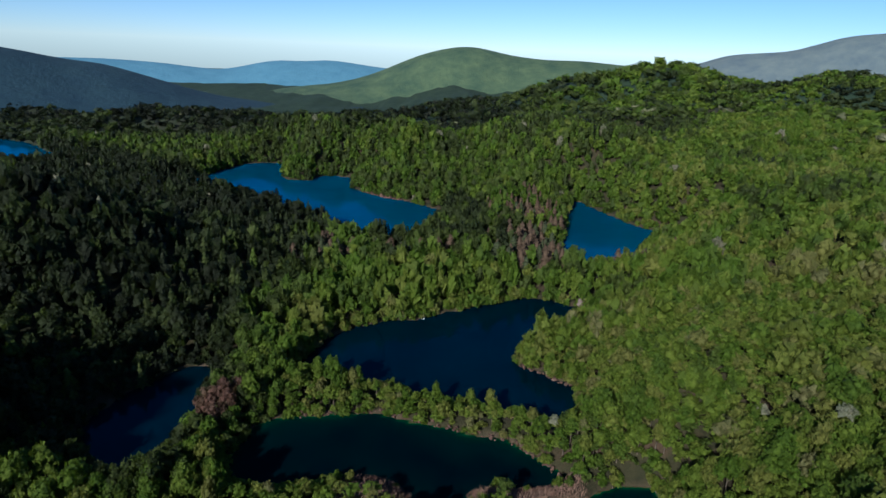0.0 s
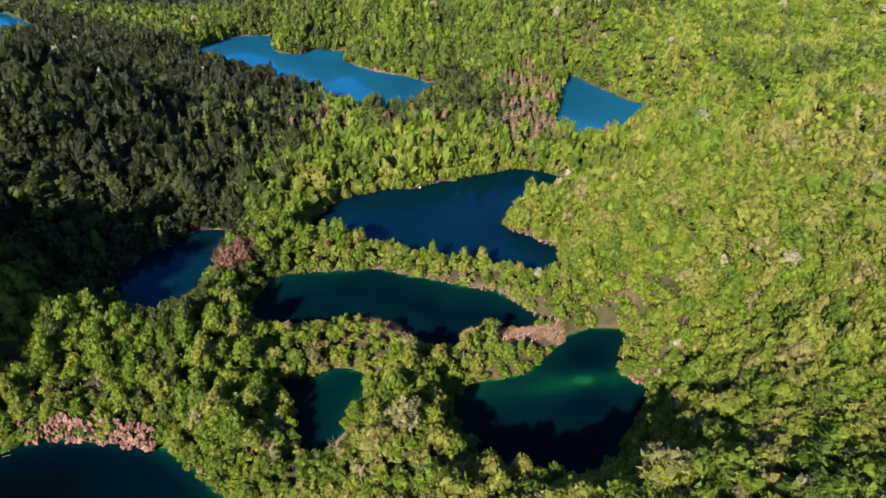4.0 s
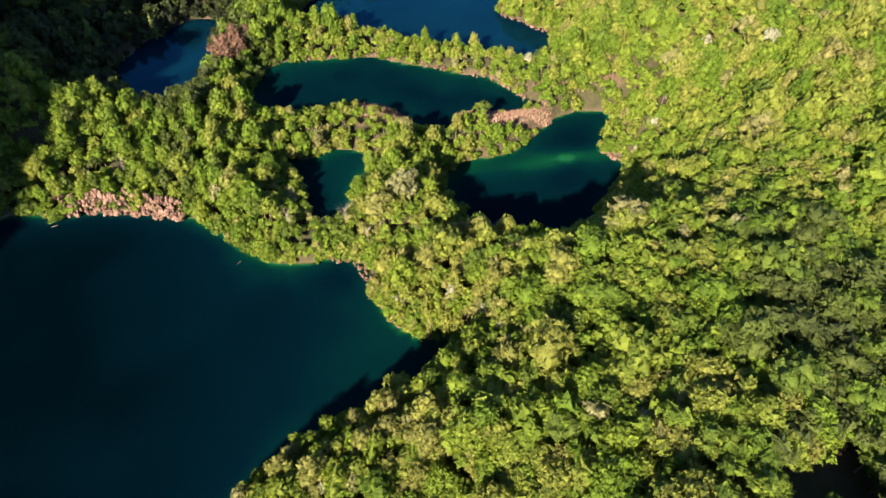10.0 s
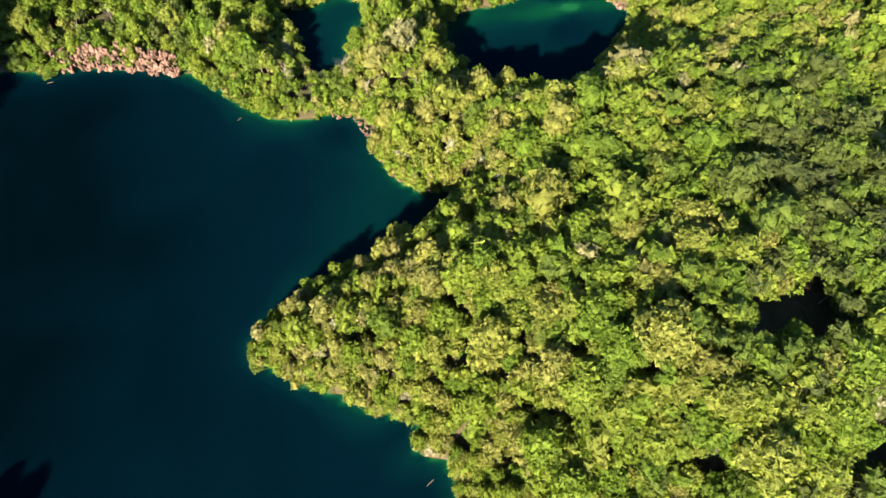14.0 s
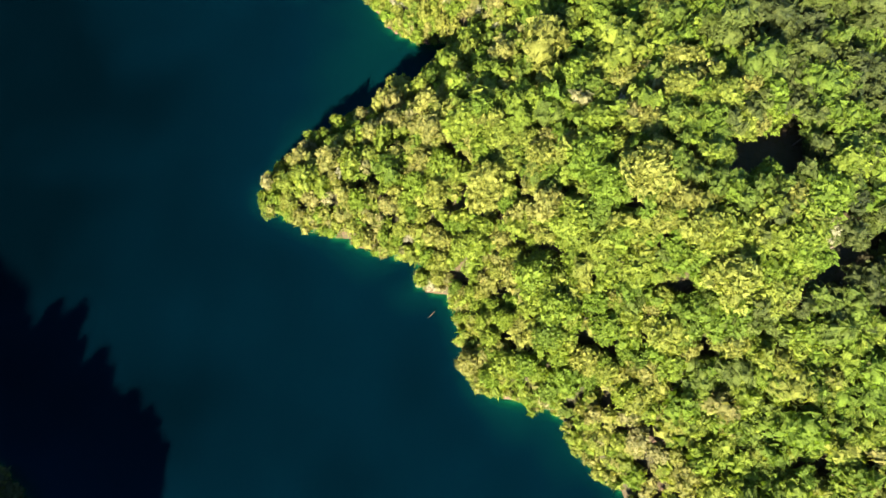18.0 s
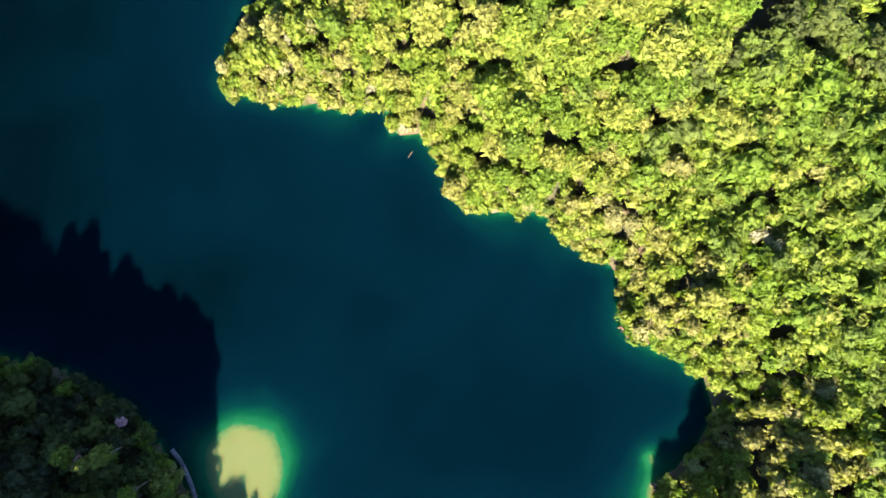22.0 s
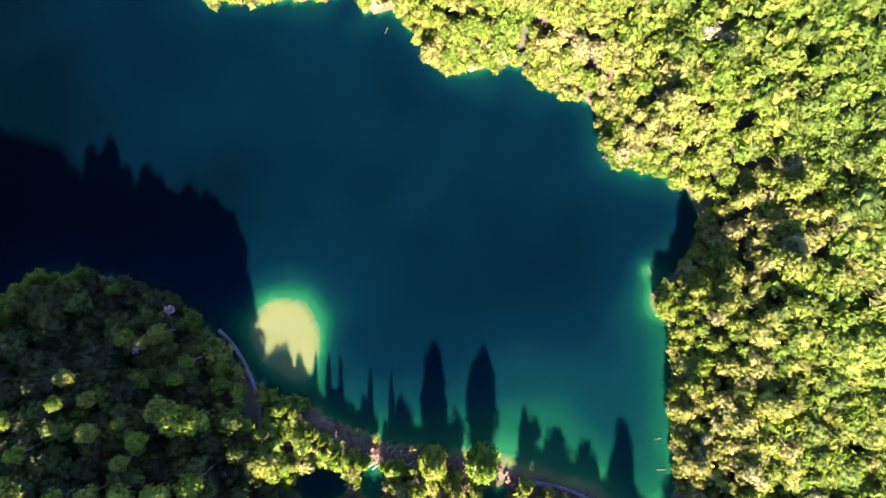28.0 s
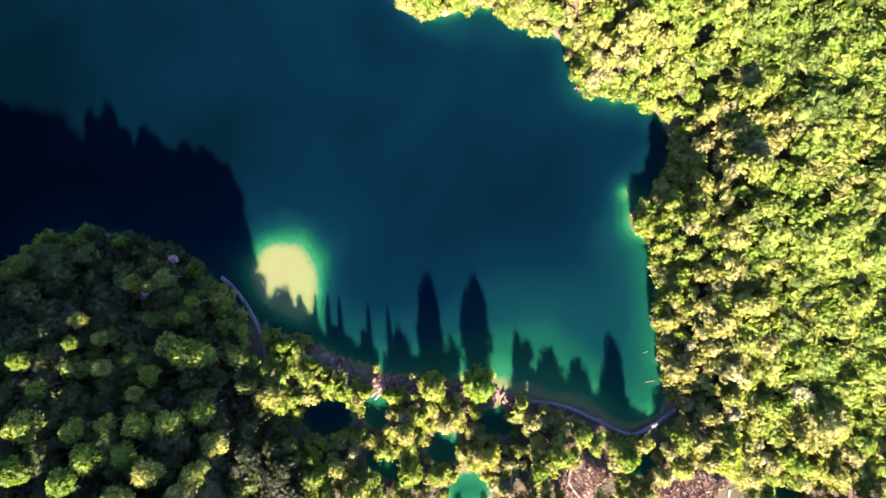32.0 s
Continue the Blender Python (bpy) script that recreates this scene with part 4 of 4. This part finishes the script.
# ---- rock ----
def rock_meshes(mat, seed):
    out = []
    for s in range(5):
        r = np.random.default_rng(seed + s)
        v, f = ICO[2]
        v = v.copy()
        for _ in range(14):
            nrm = r.normal(0, 1, 3)
            nrm /= np.linalg.norm(nrm)
            cut = r.uniform(0.22, 0.62)
            over = np.maximum(v @ nrm - cut, 0)
            v = v - over[:, None] * nrm
        v = v * (1.25 + r.normal(0, 0.03, (len(v), 1)))
        out.append(mesh_of("rock", v, f, mat))
    return out


TUFA, LIME = rock_meshes(rock_mat, 5), rock_meshes(pale_rock, 25)


def along(line, step):
    p = np.array(line, float)
    seg = np.hypot(*np.diff(p, axis=0).T)
    at = np.concatenate([[0], np.cumsum(seg)])
    s = np.arange(0, at[-1], step)
    return np.stack([np.interp(s, at, p[:, 0]), np.interp(s, at, p[:, 1])], 1)


def rocks(name, label, line, count, sizes, high, inward, base, kind, tall=1.0):
    """A bank or small cliff of rocks, laid along a line and heaped up towards the land."""
    p = along(line, 0.3)
    home = new(name)
    home.location = (*p[len(p) // 2], base)
    for i in range(count):
        a = p[rng.integers(0, len(p))]
        up = rng.uniform(0, 1) ** 1.3
        k = rng.uniform(*sizes)
        rock = part("rock", kind[i % 5], home)
        rock.matrix_basis = Matrix.LocRotScale((a[0] + inward[0] * up + rng.normal(0, 0.3) - home.location.x, a[1] + inward[1] * up + rng.normal(0, 0.3) - home.location.y, high * up + rng.uniform(-0.2, 0.1) * k),
                                               Euler((rng.uniform(-0.4, 0.4), rng.uniform(-0.4, 0.4), rng.uniform(0, 6.28))), (k * rng.uniform(0.7, 1.2), k * rng.uniform(0.7, 1.2), k * tall * rng.uniform(1.0, 2.0)))
    return tagged(home, label, "rocks")


rocks("rock_cliff", "low cliff of pinkish tufa rock above the water", [(-98, 87.6), (-86, 88.8), (-74, 88.2), (-65, 86.2)], 295, (0.5, 1.15), 5.4, (0.3, 2.4), 0.0, TUFA, 1.25)
rocks("rock_bank", "broken pinkish rock bank below the trees", [(-24, 72.5), (-19, 72.5), (-15, 67), (-11, 58.5), (-7, 52.5), (0, 49.4), (5, 48)], 90, (0.35, 0.95), 1.6, (1.2, 1.0), 0.0, TUFA)
rocks("rock_bank", "tan tufa barrier stones along the reed lake", [(-42, 161.5), (-22, 165.4), (-10, 162.6), (8, 156.6), (22, 152.6), (29, 144.6), (35, 136.6)], 120, (0.4, 0.9), 0.7, (0.3, 1.6), 4.9, TUFA)
rocks("rock_cliff", "pale limestone cliff with a small waterfall", [(61, 247.5), (66, 247), (73, 245)], 46, (0.9, 1.9), 5.5, (0.6, 3.0), 6.0, LIME)
rocks("rock_bank", "tan stones at the tip of the wooded cape", [(29, 197), (31, 195), (39, 189.5), (46, 182.5)], 36, (0.4, 0.9), 0.8, (0.6, 0.8), 6.0, TUFA)
rocks("rock_bank", "tan gravel shore of the far blue lake", [(-63, 453.5), (-52, 443), (-43, 436.5), (-26, 431.5)], 50, (0.7, 1.5), 0.7, (0.8, 1.6), 8.0, TUFA)
rocks("rock_bank", "tan gravel shore of the small blue lake", [(113.5, 431), (118, 416), (124, 401), (134, 384), (146, 367)], 50, (0.6, 1.3), 0.7, (1.6, 0.8), 9.5, TUFA)
rocks("rock_bank", "tan stones on the shore of the emerald lake", [(54, 118), (57, 114), (61, 112)], 18, (0.5, 1.0), 0.9, (0.8, 0.3), 2.0, TUFA)
rocks("rock_bank", "pinkish stones at the foot of the hill wood", [(34.6, -67), (36.5, -69), (40, -71.5)], 18, (0.3, 0.8), 0.6, (0.5, 0.6), 0.0, TUFA)
rocks("rock_bank", "pale tufa rubble on the weir between lake and ponds", [(-52, -93), (-48, -99), (-44, -103.5), (-37, -109.5), (-29, -115), (-20, -120.5), (-15, -126)], 130, (0.3, 0.9), 0.6, (-1.2, -2.2), 0.0, TUFA)
rocks("rock_bank", "pale stones on the shore below the slope", [(31.6, -101), (31.2, -104), (32, -108)], 16, (0.3, 0.8), 0.5, (0.9, 0.1), 0.0, TUFA)


def waterfall(x, y, low, high, wide, label):
    """Strands of white water down a face that looks south."""
    home = new("waterfall")
    home.location = (x, y, low)
    for i in range(int(wide / 0.55)):
        n = 8
        cx_ = -wide / 2 + 0.55 * i + rng.uniform(-0.1, 0.1)
        half = rng.uniform(0.05, 0.12)
        u = np.linspace(0, 1, n)
        zz = (high - low) * (1 - u)
        yy = 0.9 - 1.5 * u**0.7 + rng.normal(0, 0.05, n)
        xx = cx_ + rng.normal(0, 0.06, n)
        left, mid_, right = [np.stack([xx + o * half * (0.6 + 0.7 * u), yy - (o == 0) * half * 0.5, zz], 1) for o in (-1, 0, 1)]
        v = np.stack([left, mid_, right], 1).reshape(-1, 3)
        part("strand", mesh_of("strand", v, grid_faces(3, n), foam_mat, True), home)
    return tagged(home, label, "waterfall")


waterfall(67.5, 246.6, 6.0, 11.0, 4.4, "white waterfall over a pale limestone cliff")
waterfall(-7, 234.4, 6.0, 9.0, 1.7, "thin white waterfall between trees")
waterfall(43, 135.5, 2.0, 3.1, 1.2, "little white cascade into the emerald lake")


# ---- board walks, trails ----
def smooth_line(points, step):
    p = np.array(points, float)
    out = []
    for i in range(len(p) - 1):
        a, q, r, e = p[max(i - 1, 0)], p[i], p[i + 1], p[min(i + 2, len(p) - 1)]
        n = max(1, int(np.linalg.norm(r - q) / step))
        u = (np.arange(n) / n)[:, None]
        out.append(0.5 * (2 * q + (r - a) * u + (2 * a - 5 * q + 4 * r - e) * u**2 + (3 * q - a - 3 * r + e) * u**3))
    return np.concatenate(out + [p[-1:]])


BOX = np.array([[0, 1, 3, 2], [4, 6, 7, 5], [0, 4, 5, 1], [2, 3, 7, 6], [0, 2, 6, 4], [1, 5, 7, 3]])


def boxes(centres, along_, half):
    """Many boxes in one mesh's arrays: centres, unit directions in the plan, half sizes (along, across, up)."""
    n = len(centres)
    side = np.stack([-along_[:, 1], along_[:, 0]], 1)
    v = np.zeros((n, 8, 3))
    for c in range(8):
        i, j, k = (c >> 2 & 1) * 2 - 1, (c >> 1 & 1) * 2 - 1, (c & 1) * 2 - 1
        v[:, c, :2] = centres[:, :2] + along_ * i * half[0] + side * j * half[1]
        v[:, c, 2] = centres[:, 2] + k * half[2]
    return v.reshape(-1, 3), (BOX[None] + (np.arange(n) * 8)[:, None, None]).reshape(-1, 4)


def board_walk(points, label, wide=0.95):
    p = smooth_line(points, 0.24)
    t = np.gradient(p, axis=0)
    t /= np.linalg.norm(t, axis=1)[:, None]
    d_, w_, g = survey(p[:, 0], p[:, 1])
    top = np.maximum(g, 0.0) + 0.45
    top = np.convolve(np.pad(top, 20, "edge"), np.ones(41) / 41, "valid")
    top = np.maximum(top, g + 0.25)
    home = new("boardwalk")
    v, q = boxes(np.column_stack([p, top + rng.normal(0, 0.008, len(p))]), t, (0.105, wide / 2, 0.03))
    part("deck", mesh_of("deck", v, q, wood_mat), home)
    side = np.stack([-t[:, 1], t[:, 0]], 1)
    for o in (-1, 1):
        v, q = boxes(np.column_stack([p + side * o * (wide / 2 - 0.12), top - 0.13]), t, (0.13, 0.06, 0.09))
        part("stringer", mesh_of("stringer", v, q, wood_mat), home)
    for i in range(0, len(p), 9):
        for o in (-1, 1):
            c = p[i] + side[i] * o * (wide / 2 - 0.05)
            v, q = boxes(np.array([[*c, top[i] - 0.75]]), t[i : i + 1], (0.07, 0.07, 0.72))
            part("post", mesh_of("post", v, q, wood_mat), home)
    return tagged(home, label, "boardwalk")


board_walk(WALK_WEST, "grey weathered wooden boardwalk curving along the shore")
board_walk(WALK_SOUTH, "grey weathered wooden boardwalk over the weir")
deck = new("viewing_platform")
v, q = boxes(np.array([[-61.4 + 0.24 * i, -86.2 - 0.12 * i, 0.72] for i in range(11)]), np.tile([[0.894, -0.447]], (11, 1)), (0.115, 1.3, 0.03))
part("deck", mesh_of("deck", v, q, wood_mat), deck)
for ox, oy in ((-61.9, -85.2), (-60.8, -87.2), (-58.6, -86.4), (-59.6, -88.4)):
    v, q = boxes(np.array([[ox, oy, -0.1]]), np.array([[0.894, -0.447]]), (0.08, 0.08, 0.79))
    part("post", mesh_of("post", v, q, wood_mat), deck)
tagged(deck, "small grey wooden platform beside the boardwalk", "platform")

for n, line in enumerate(TRAILS):
    p = smooth_line(line, 0.5)
    t = np.gradient(p, axis=0)
    t /= np.linalg.norm(t, axis=1)[:, None]
    side = np.stack([-t[:, 1], t[:, 0]], 1)
    rows = [p + side * o * 0.3 for o in (-1, -0.4, 0.4, 1)]
    v = np.stack([np.column_stack([r, survey(r[:, 0], r[:, 1])[2] + 0.30 - 0.12 * (k in (0, 3))]) for k, r in enumerate(rows)], 1).reshape(-1, 3)
    tagged(new("trail", mesh_of("trail", v, grid_faces(4, len(p)), trail_mat, True)), "pale trodden gravel trail between the ponds", "trail", kind="structure")

# ---- dry reed ----
verts, tris = [], []
count = 0
for cx_, cy_, rx, ry in REEDS:
    n = int(rx * ry * 3.14 * 13)
    a, r_ = rng.uniform(0, 6.283, n), np.sqrt(rng.uniform(0, 1, n)) * 1.08
    x, y = cx_ + rx * r_ * np.cos(a), cy_ + ry * r_ * np.sin(a)
    d, w, z = survey(x, y)
    ok = d > -0.8
    x, y, z = x[ok], y[ok], np.maximum(z[ok], np.array([l[1] for l in LAKES])[w[ok]] - 0.2)
    n = len(x)
    a = rng.uniform(0, 6.283, n)
    h = rng.uniform(0.5, 1.3, n)
    lean = rng.normal(0, 0.45, (n, 2))
    b0 = np.stack([x - 0.11 * np.cos(a), y - 0.11 * np.sin(a), z - 0.1], 1)
    b1 = np.stack([x + 0.11 * np.cos(a), y + 0.11 * np.sin(a), z - 0.1], 1)
    tip = np.stack([x + lean[:, 0], y + lean[:, 1], z + h], 1)
    verts.append(np.stack([b0, b1, tip], 1).reshape(-1, 3))
    tris.append(np.arange(3 * n).reshape(n, 3) + count)
    count += 3 * n
tagged(new("reeds", mesh_of("reeds", np.concatenate(verts), np.concatenate(tris), reed_mat)), "pinkish-brown dry reed on the tufa bars", "reeds", kind="stuff")


# ---- single trees and bushes that stand out ----
def ground_at(x, y):
    return float(survey(np.array([x]), np.array([y]))[2][0])


bare_meshes = [mesh_of("trunk", *trunk_shape(5, 7.5, 0.10, 18, 60 + s), pale_bark) for s in range(3)]
for n, (bx, by) in enumerate([(2, 71), (-2, 74), (5, 66), (-78, 97), (-68, 97), (-83, 100), (-11, 78), (9, 74), (-28, 84), (-58, 92), (-14, 74), (-5, 64), (-1, 60), (8, 62), (0, 80), (14, 70), (-20, 80), (-34, 78), (12, 57), (-46, 84), (-92, 96), (18, 76)]):
    tree = new("bare_tree")
    k = 0.8 + 0.05 * (n % 6)
    tree.matrix_world = Matrix.LocRotScale((bx, by, ground_at(bx, by) - 0.2), Euler((0, 0, n * 1.1)), (k, k, k * 1.1))
    part("trunk", bare_meshes[n % 3], tree)
    tagged(tree, "leafless grey tree among the green bank trees", "tree", "bare trees on the bank")
snag = new("dead_spruce")
snag.matrix_world = Matrix.LocRotScale((-57, 124, ground_at(-57, 124) - 0.2), Euler((0.03, 0.02, 0)), (0.55, 0.55, 0.95))
part("crown", spruce_meshes[1][0], snag, "thin reddish-brown dead boughs")
part("trunk", spruce_meshes[1][1], snag)
tagged(snag, "tall dead reddish-brown spruce by the water", "tree")

pink_mat = plain("pink_blossom", [(0.3, (0.26, 0.12, 0.12)), (0.7, (0.44, 0.24, 0.24))], 1.5, island=0.3)
v, t, q = crown(200, 260, 0.2, 7, 1)
pink_mesh = mesh_of("crown", v * (1.8, 1.8, 2.0), [t, q], pink_mat)
stub = mesh_of("trunk", *trunk_shape(6, 2.4, 0.14, 3, 9), bark)
for bx, by, k in ((-71, -116, 1.1), (-70, -112, 0.7), (-79.5, -62, 1.0), (57, 41, 1.3), (-72, -57, 0.7)):
    bush = new("blossoming_tree")
    lift = 3.6 if bx < -60 and by > -100 else 1.4
    bush.matrix_world = Matrix.LocRotScale((bx, by, ground_at(bx, by) - 0.1), Euler((0, 0, bx)), (k, k, k))
    part("trunk", stub, bush).scale = (1, 1, (lift + 1.5) / 2.4)
    part("crown", pink_mesh, bush, "pink blossom").location = (0, 0, lift)
    tagged(bush, "small tree in pink blossom among green crowns", "tree", "blossoming trees")


def log(points, thick, label, mat=bark):
    """A fallen, branchless stem lying in the shallows."""
    p = np.array(points, float)
    n, a = len(p), np.arange(7) / 7 * 2 * np.pi
    r_ = thick * np.linspace(1, 0.35, n)
    t = np.gradient(p, axis=0)
    t /= np.linalg.norm(t, axis=1)[:, None]
    side = np.cross(t, (0, 0, 1))
    side /= np.linalg.norm(side, axis=1)[:, None]
    up = np.cross(side, t)
    v = (p[:, None] + r_[:, None, None] * (np.cos(a)[None, :, None] * side[:, None] + np.sin(a)[None, :, None] * up[:, None])).reshape(-1, 3)
    k = np.arange(7)
    q = np.concatenate([np.stack([i * 7 + k, i * 7 + (k + 1) % 7, i * 7 + 7 + (k + 1) % 7, i * 7 + 7 + k], 1) for i in range(n - 1)])
    return tagged(new("fallen_trunk", mesh_of("fallen_trunk", v, q, mat)), label, "driftwood")


for x0, y0, dx, dy in ((1.5, -17, -2.4, -2.2), (17, -139, -4.2, 1.6), (-47, 72, -1.6, -2.0), (-98, 84, -3, -1.2), (19, -132, -2.6, 0.4)):
    log([(x0 + 0.6 * dx * u, y0 + 0.6 * dy * u, 0.12 - 0.12 * u + 0.05 * math.sin(5 * u)) for u in np.linspace(0, 1, 6)], 0.09, "pale fallen trunk lying in the shallow water")


drift_bark = plain("bleached_driftwood", [(0.3, (0.20, 0.155, 0.13)), (0.7, (0.40, 0.32, 0.28))], 2.0)
for n in range(16):
    a_ = rng.uniform(-0.5, 0.9) if n % 3 else rng.uniform(1.2, 2.4)
    x0, y0 = -42 + rng.uniform(-4.5, 5.5), -109 + rng.uniform(-2.2, 1.2)
    y0 -= 0.45 * (x0 + 42)
    ln = rng.uniform(1.8, 4.2)
    log([(x0 + ln * u * math.cos(a_), y0 + ln * u * math.sin(a_), 0.62 + 0.04 * n + 0.1 * math.sin(4 * u + n)) for u in np.linspace(-0.5, 0.5, 5)], rng.uniform(0.07, 0.15), "bleached fallen trunk heaped on the tufa weir", drift_bark)

# tall trees on the weir, which throw long shadows over the shallows
tapered = []
for s in range(4):
    v, t, q = crown(220 + s, 620, 0.17, 10, 1, 1.1)
    slim = (1.12 - 0.42 * np.clip(v[:, 2:] / v[:, 2].max(), 0, 1)) * 2.3
    v = v * np.concatenate([slim, slim, np.full_like(slim, 3.0)], 1)
    tv, tq = trunk_shape(7, 4.2, 0.2, 4, s)
    tapered.append((mesh_of("crown", v, [t, q], (leaf_single, spray_single)), mesh_of("trunk", tv - (0, 0, 2.0), tq, bark)))
for n, (bx, by, k) in enumerate([(-30.8, -113.4, 1.25), (-20.5, -119, 1.2), (1.5, -149, 1.22), (-38.5, -112, 0.7), (-46, -107.5, 0.7), (-14, -127.5, 0.75), (-5, -138, 0.35),
                                 (-52.5, -102, 0.62), (-55.5, -97.5, 0.5), (-42, -110.5, 0.45), (-10, -131.5, 0.5)]):
    cm, tm = tapered[n % 4]
    wide = 0.12 + (1.5 if k == 1.2 else 1.1 if k > 1 else 0.95) * k
    tree = new("broadleaf_tree")
    tree.matrix_world = Matrix.LocRotScale((bx, by, max(ground_at(bx, by), -0.2) - 0.1), Euler((0, 0, n)), (wide, wide, k * 1.95))
    part("crown", cm, tree).location = (0, 0, 0.5)
    part("trunk", tm, tree).location = (0, 0, 1.5)
    tagged(tree, "tall yellow-green tree on the weir by the shallows", "tree", "tall trees on the weir")

# tall trees of the south-western wood, whose tops reach the sun above the ridge's shade: place, half width
TALL = [(-78, -60, 1.9), (-75, -62.5, 1.5), (-72, -62, 2.1), (-68.5, -70, 1.6), (-73, -80, 3.6), (-70, -82, 3.0), (-75, -77, 2.6), (-89, -63, 1.7), (-86, -69, 1.7), (-91, -67, 1.4), (-80, -81, 2.2),
        (-100, -66, 1.9), (-87, -75, 1.9), (-82, -76, 1.5), (-101, -79, 3.2), (-94, -84, 2.3), (-84, -89, 2.8), (-79, -92, 2.9), (-73.5, -93, 2.5), (-75, -100, 2.6), (-93, -90, 3.0), (-87, -93, 2.6),
        (-84, -98, 3.0), (-78, -103, 2.8), (-71, -72.5, 1.5), (-98, -73, 1.6), (-89, -86, 1.8), (-81, -106, 3.0), (-97, -92, 2.7), (-90, -100, 2.8), (-104, -86, 2.8), (-83, -83, 1.6)]
for n, (bx, by, wide) in enumerate(TALL):
    cm, tm = crown_meshes[(n + 3) % 10]
    g = ground_at(bx, by)
    top = float(sun_line(bx, by)) - g + (3.8 if wide > 2.3 else 2.8)
    k, high = wide / 2.3, min(0.8 * wide / 2.3 + 0.35, 1.5)
    lift = max(top - 3.9 * high, 1.5)
    tree = new("broadleaf_tree")
    tree.location = (bx, by, g - 0.1)
    tree.rotation_euler = (0, 0, n)
    p = part("crown", cm, tree)
    p.location, p.scale = (0, 0, lift), (k, k, high)
    p = part("trunk", tm, tree)
    p.location, p.scale = (0, 0, 2.9 * (lift + high) / 5.4), (1, 1, (lift + high) / 5.4)
    tagged(tree, "tall pale green tree standing out of the shaded wood", "tree", "tall trees of the shaded wood")

# slender trees behind the shoal, with narrow shadows on the pale ground
for n, (bx, by, k) in enumerate([(-53.5, -96, 0.7), (-51.5, -99, 0.8), (-50, -102.5, 0.9), (-44.5, -107.5, 0.95), (-40.5, -110.5, 0.9)]):
    cm, tm = tapered[(n + 1) % 4]
    tree = new("broadleaf_tree")
    tree.matrix_world = Matrix.LocRotScale((bx, by, max(ground_at(bx, by), -0.2) - 0.1), Euler((0, 0, n)), (0.42, 0.42, k * 1.95))
    part("crown", cm, tree).location = (0, 0, 0.5)
    part("trunk", tm, tree).location = (0, 0, 1.5)
    tagged(tree, "slender yellow-green tree on the shore by the shoal", "tree", "slender trees by the shoal")
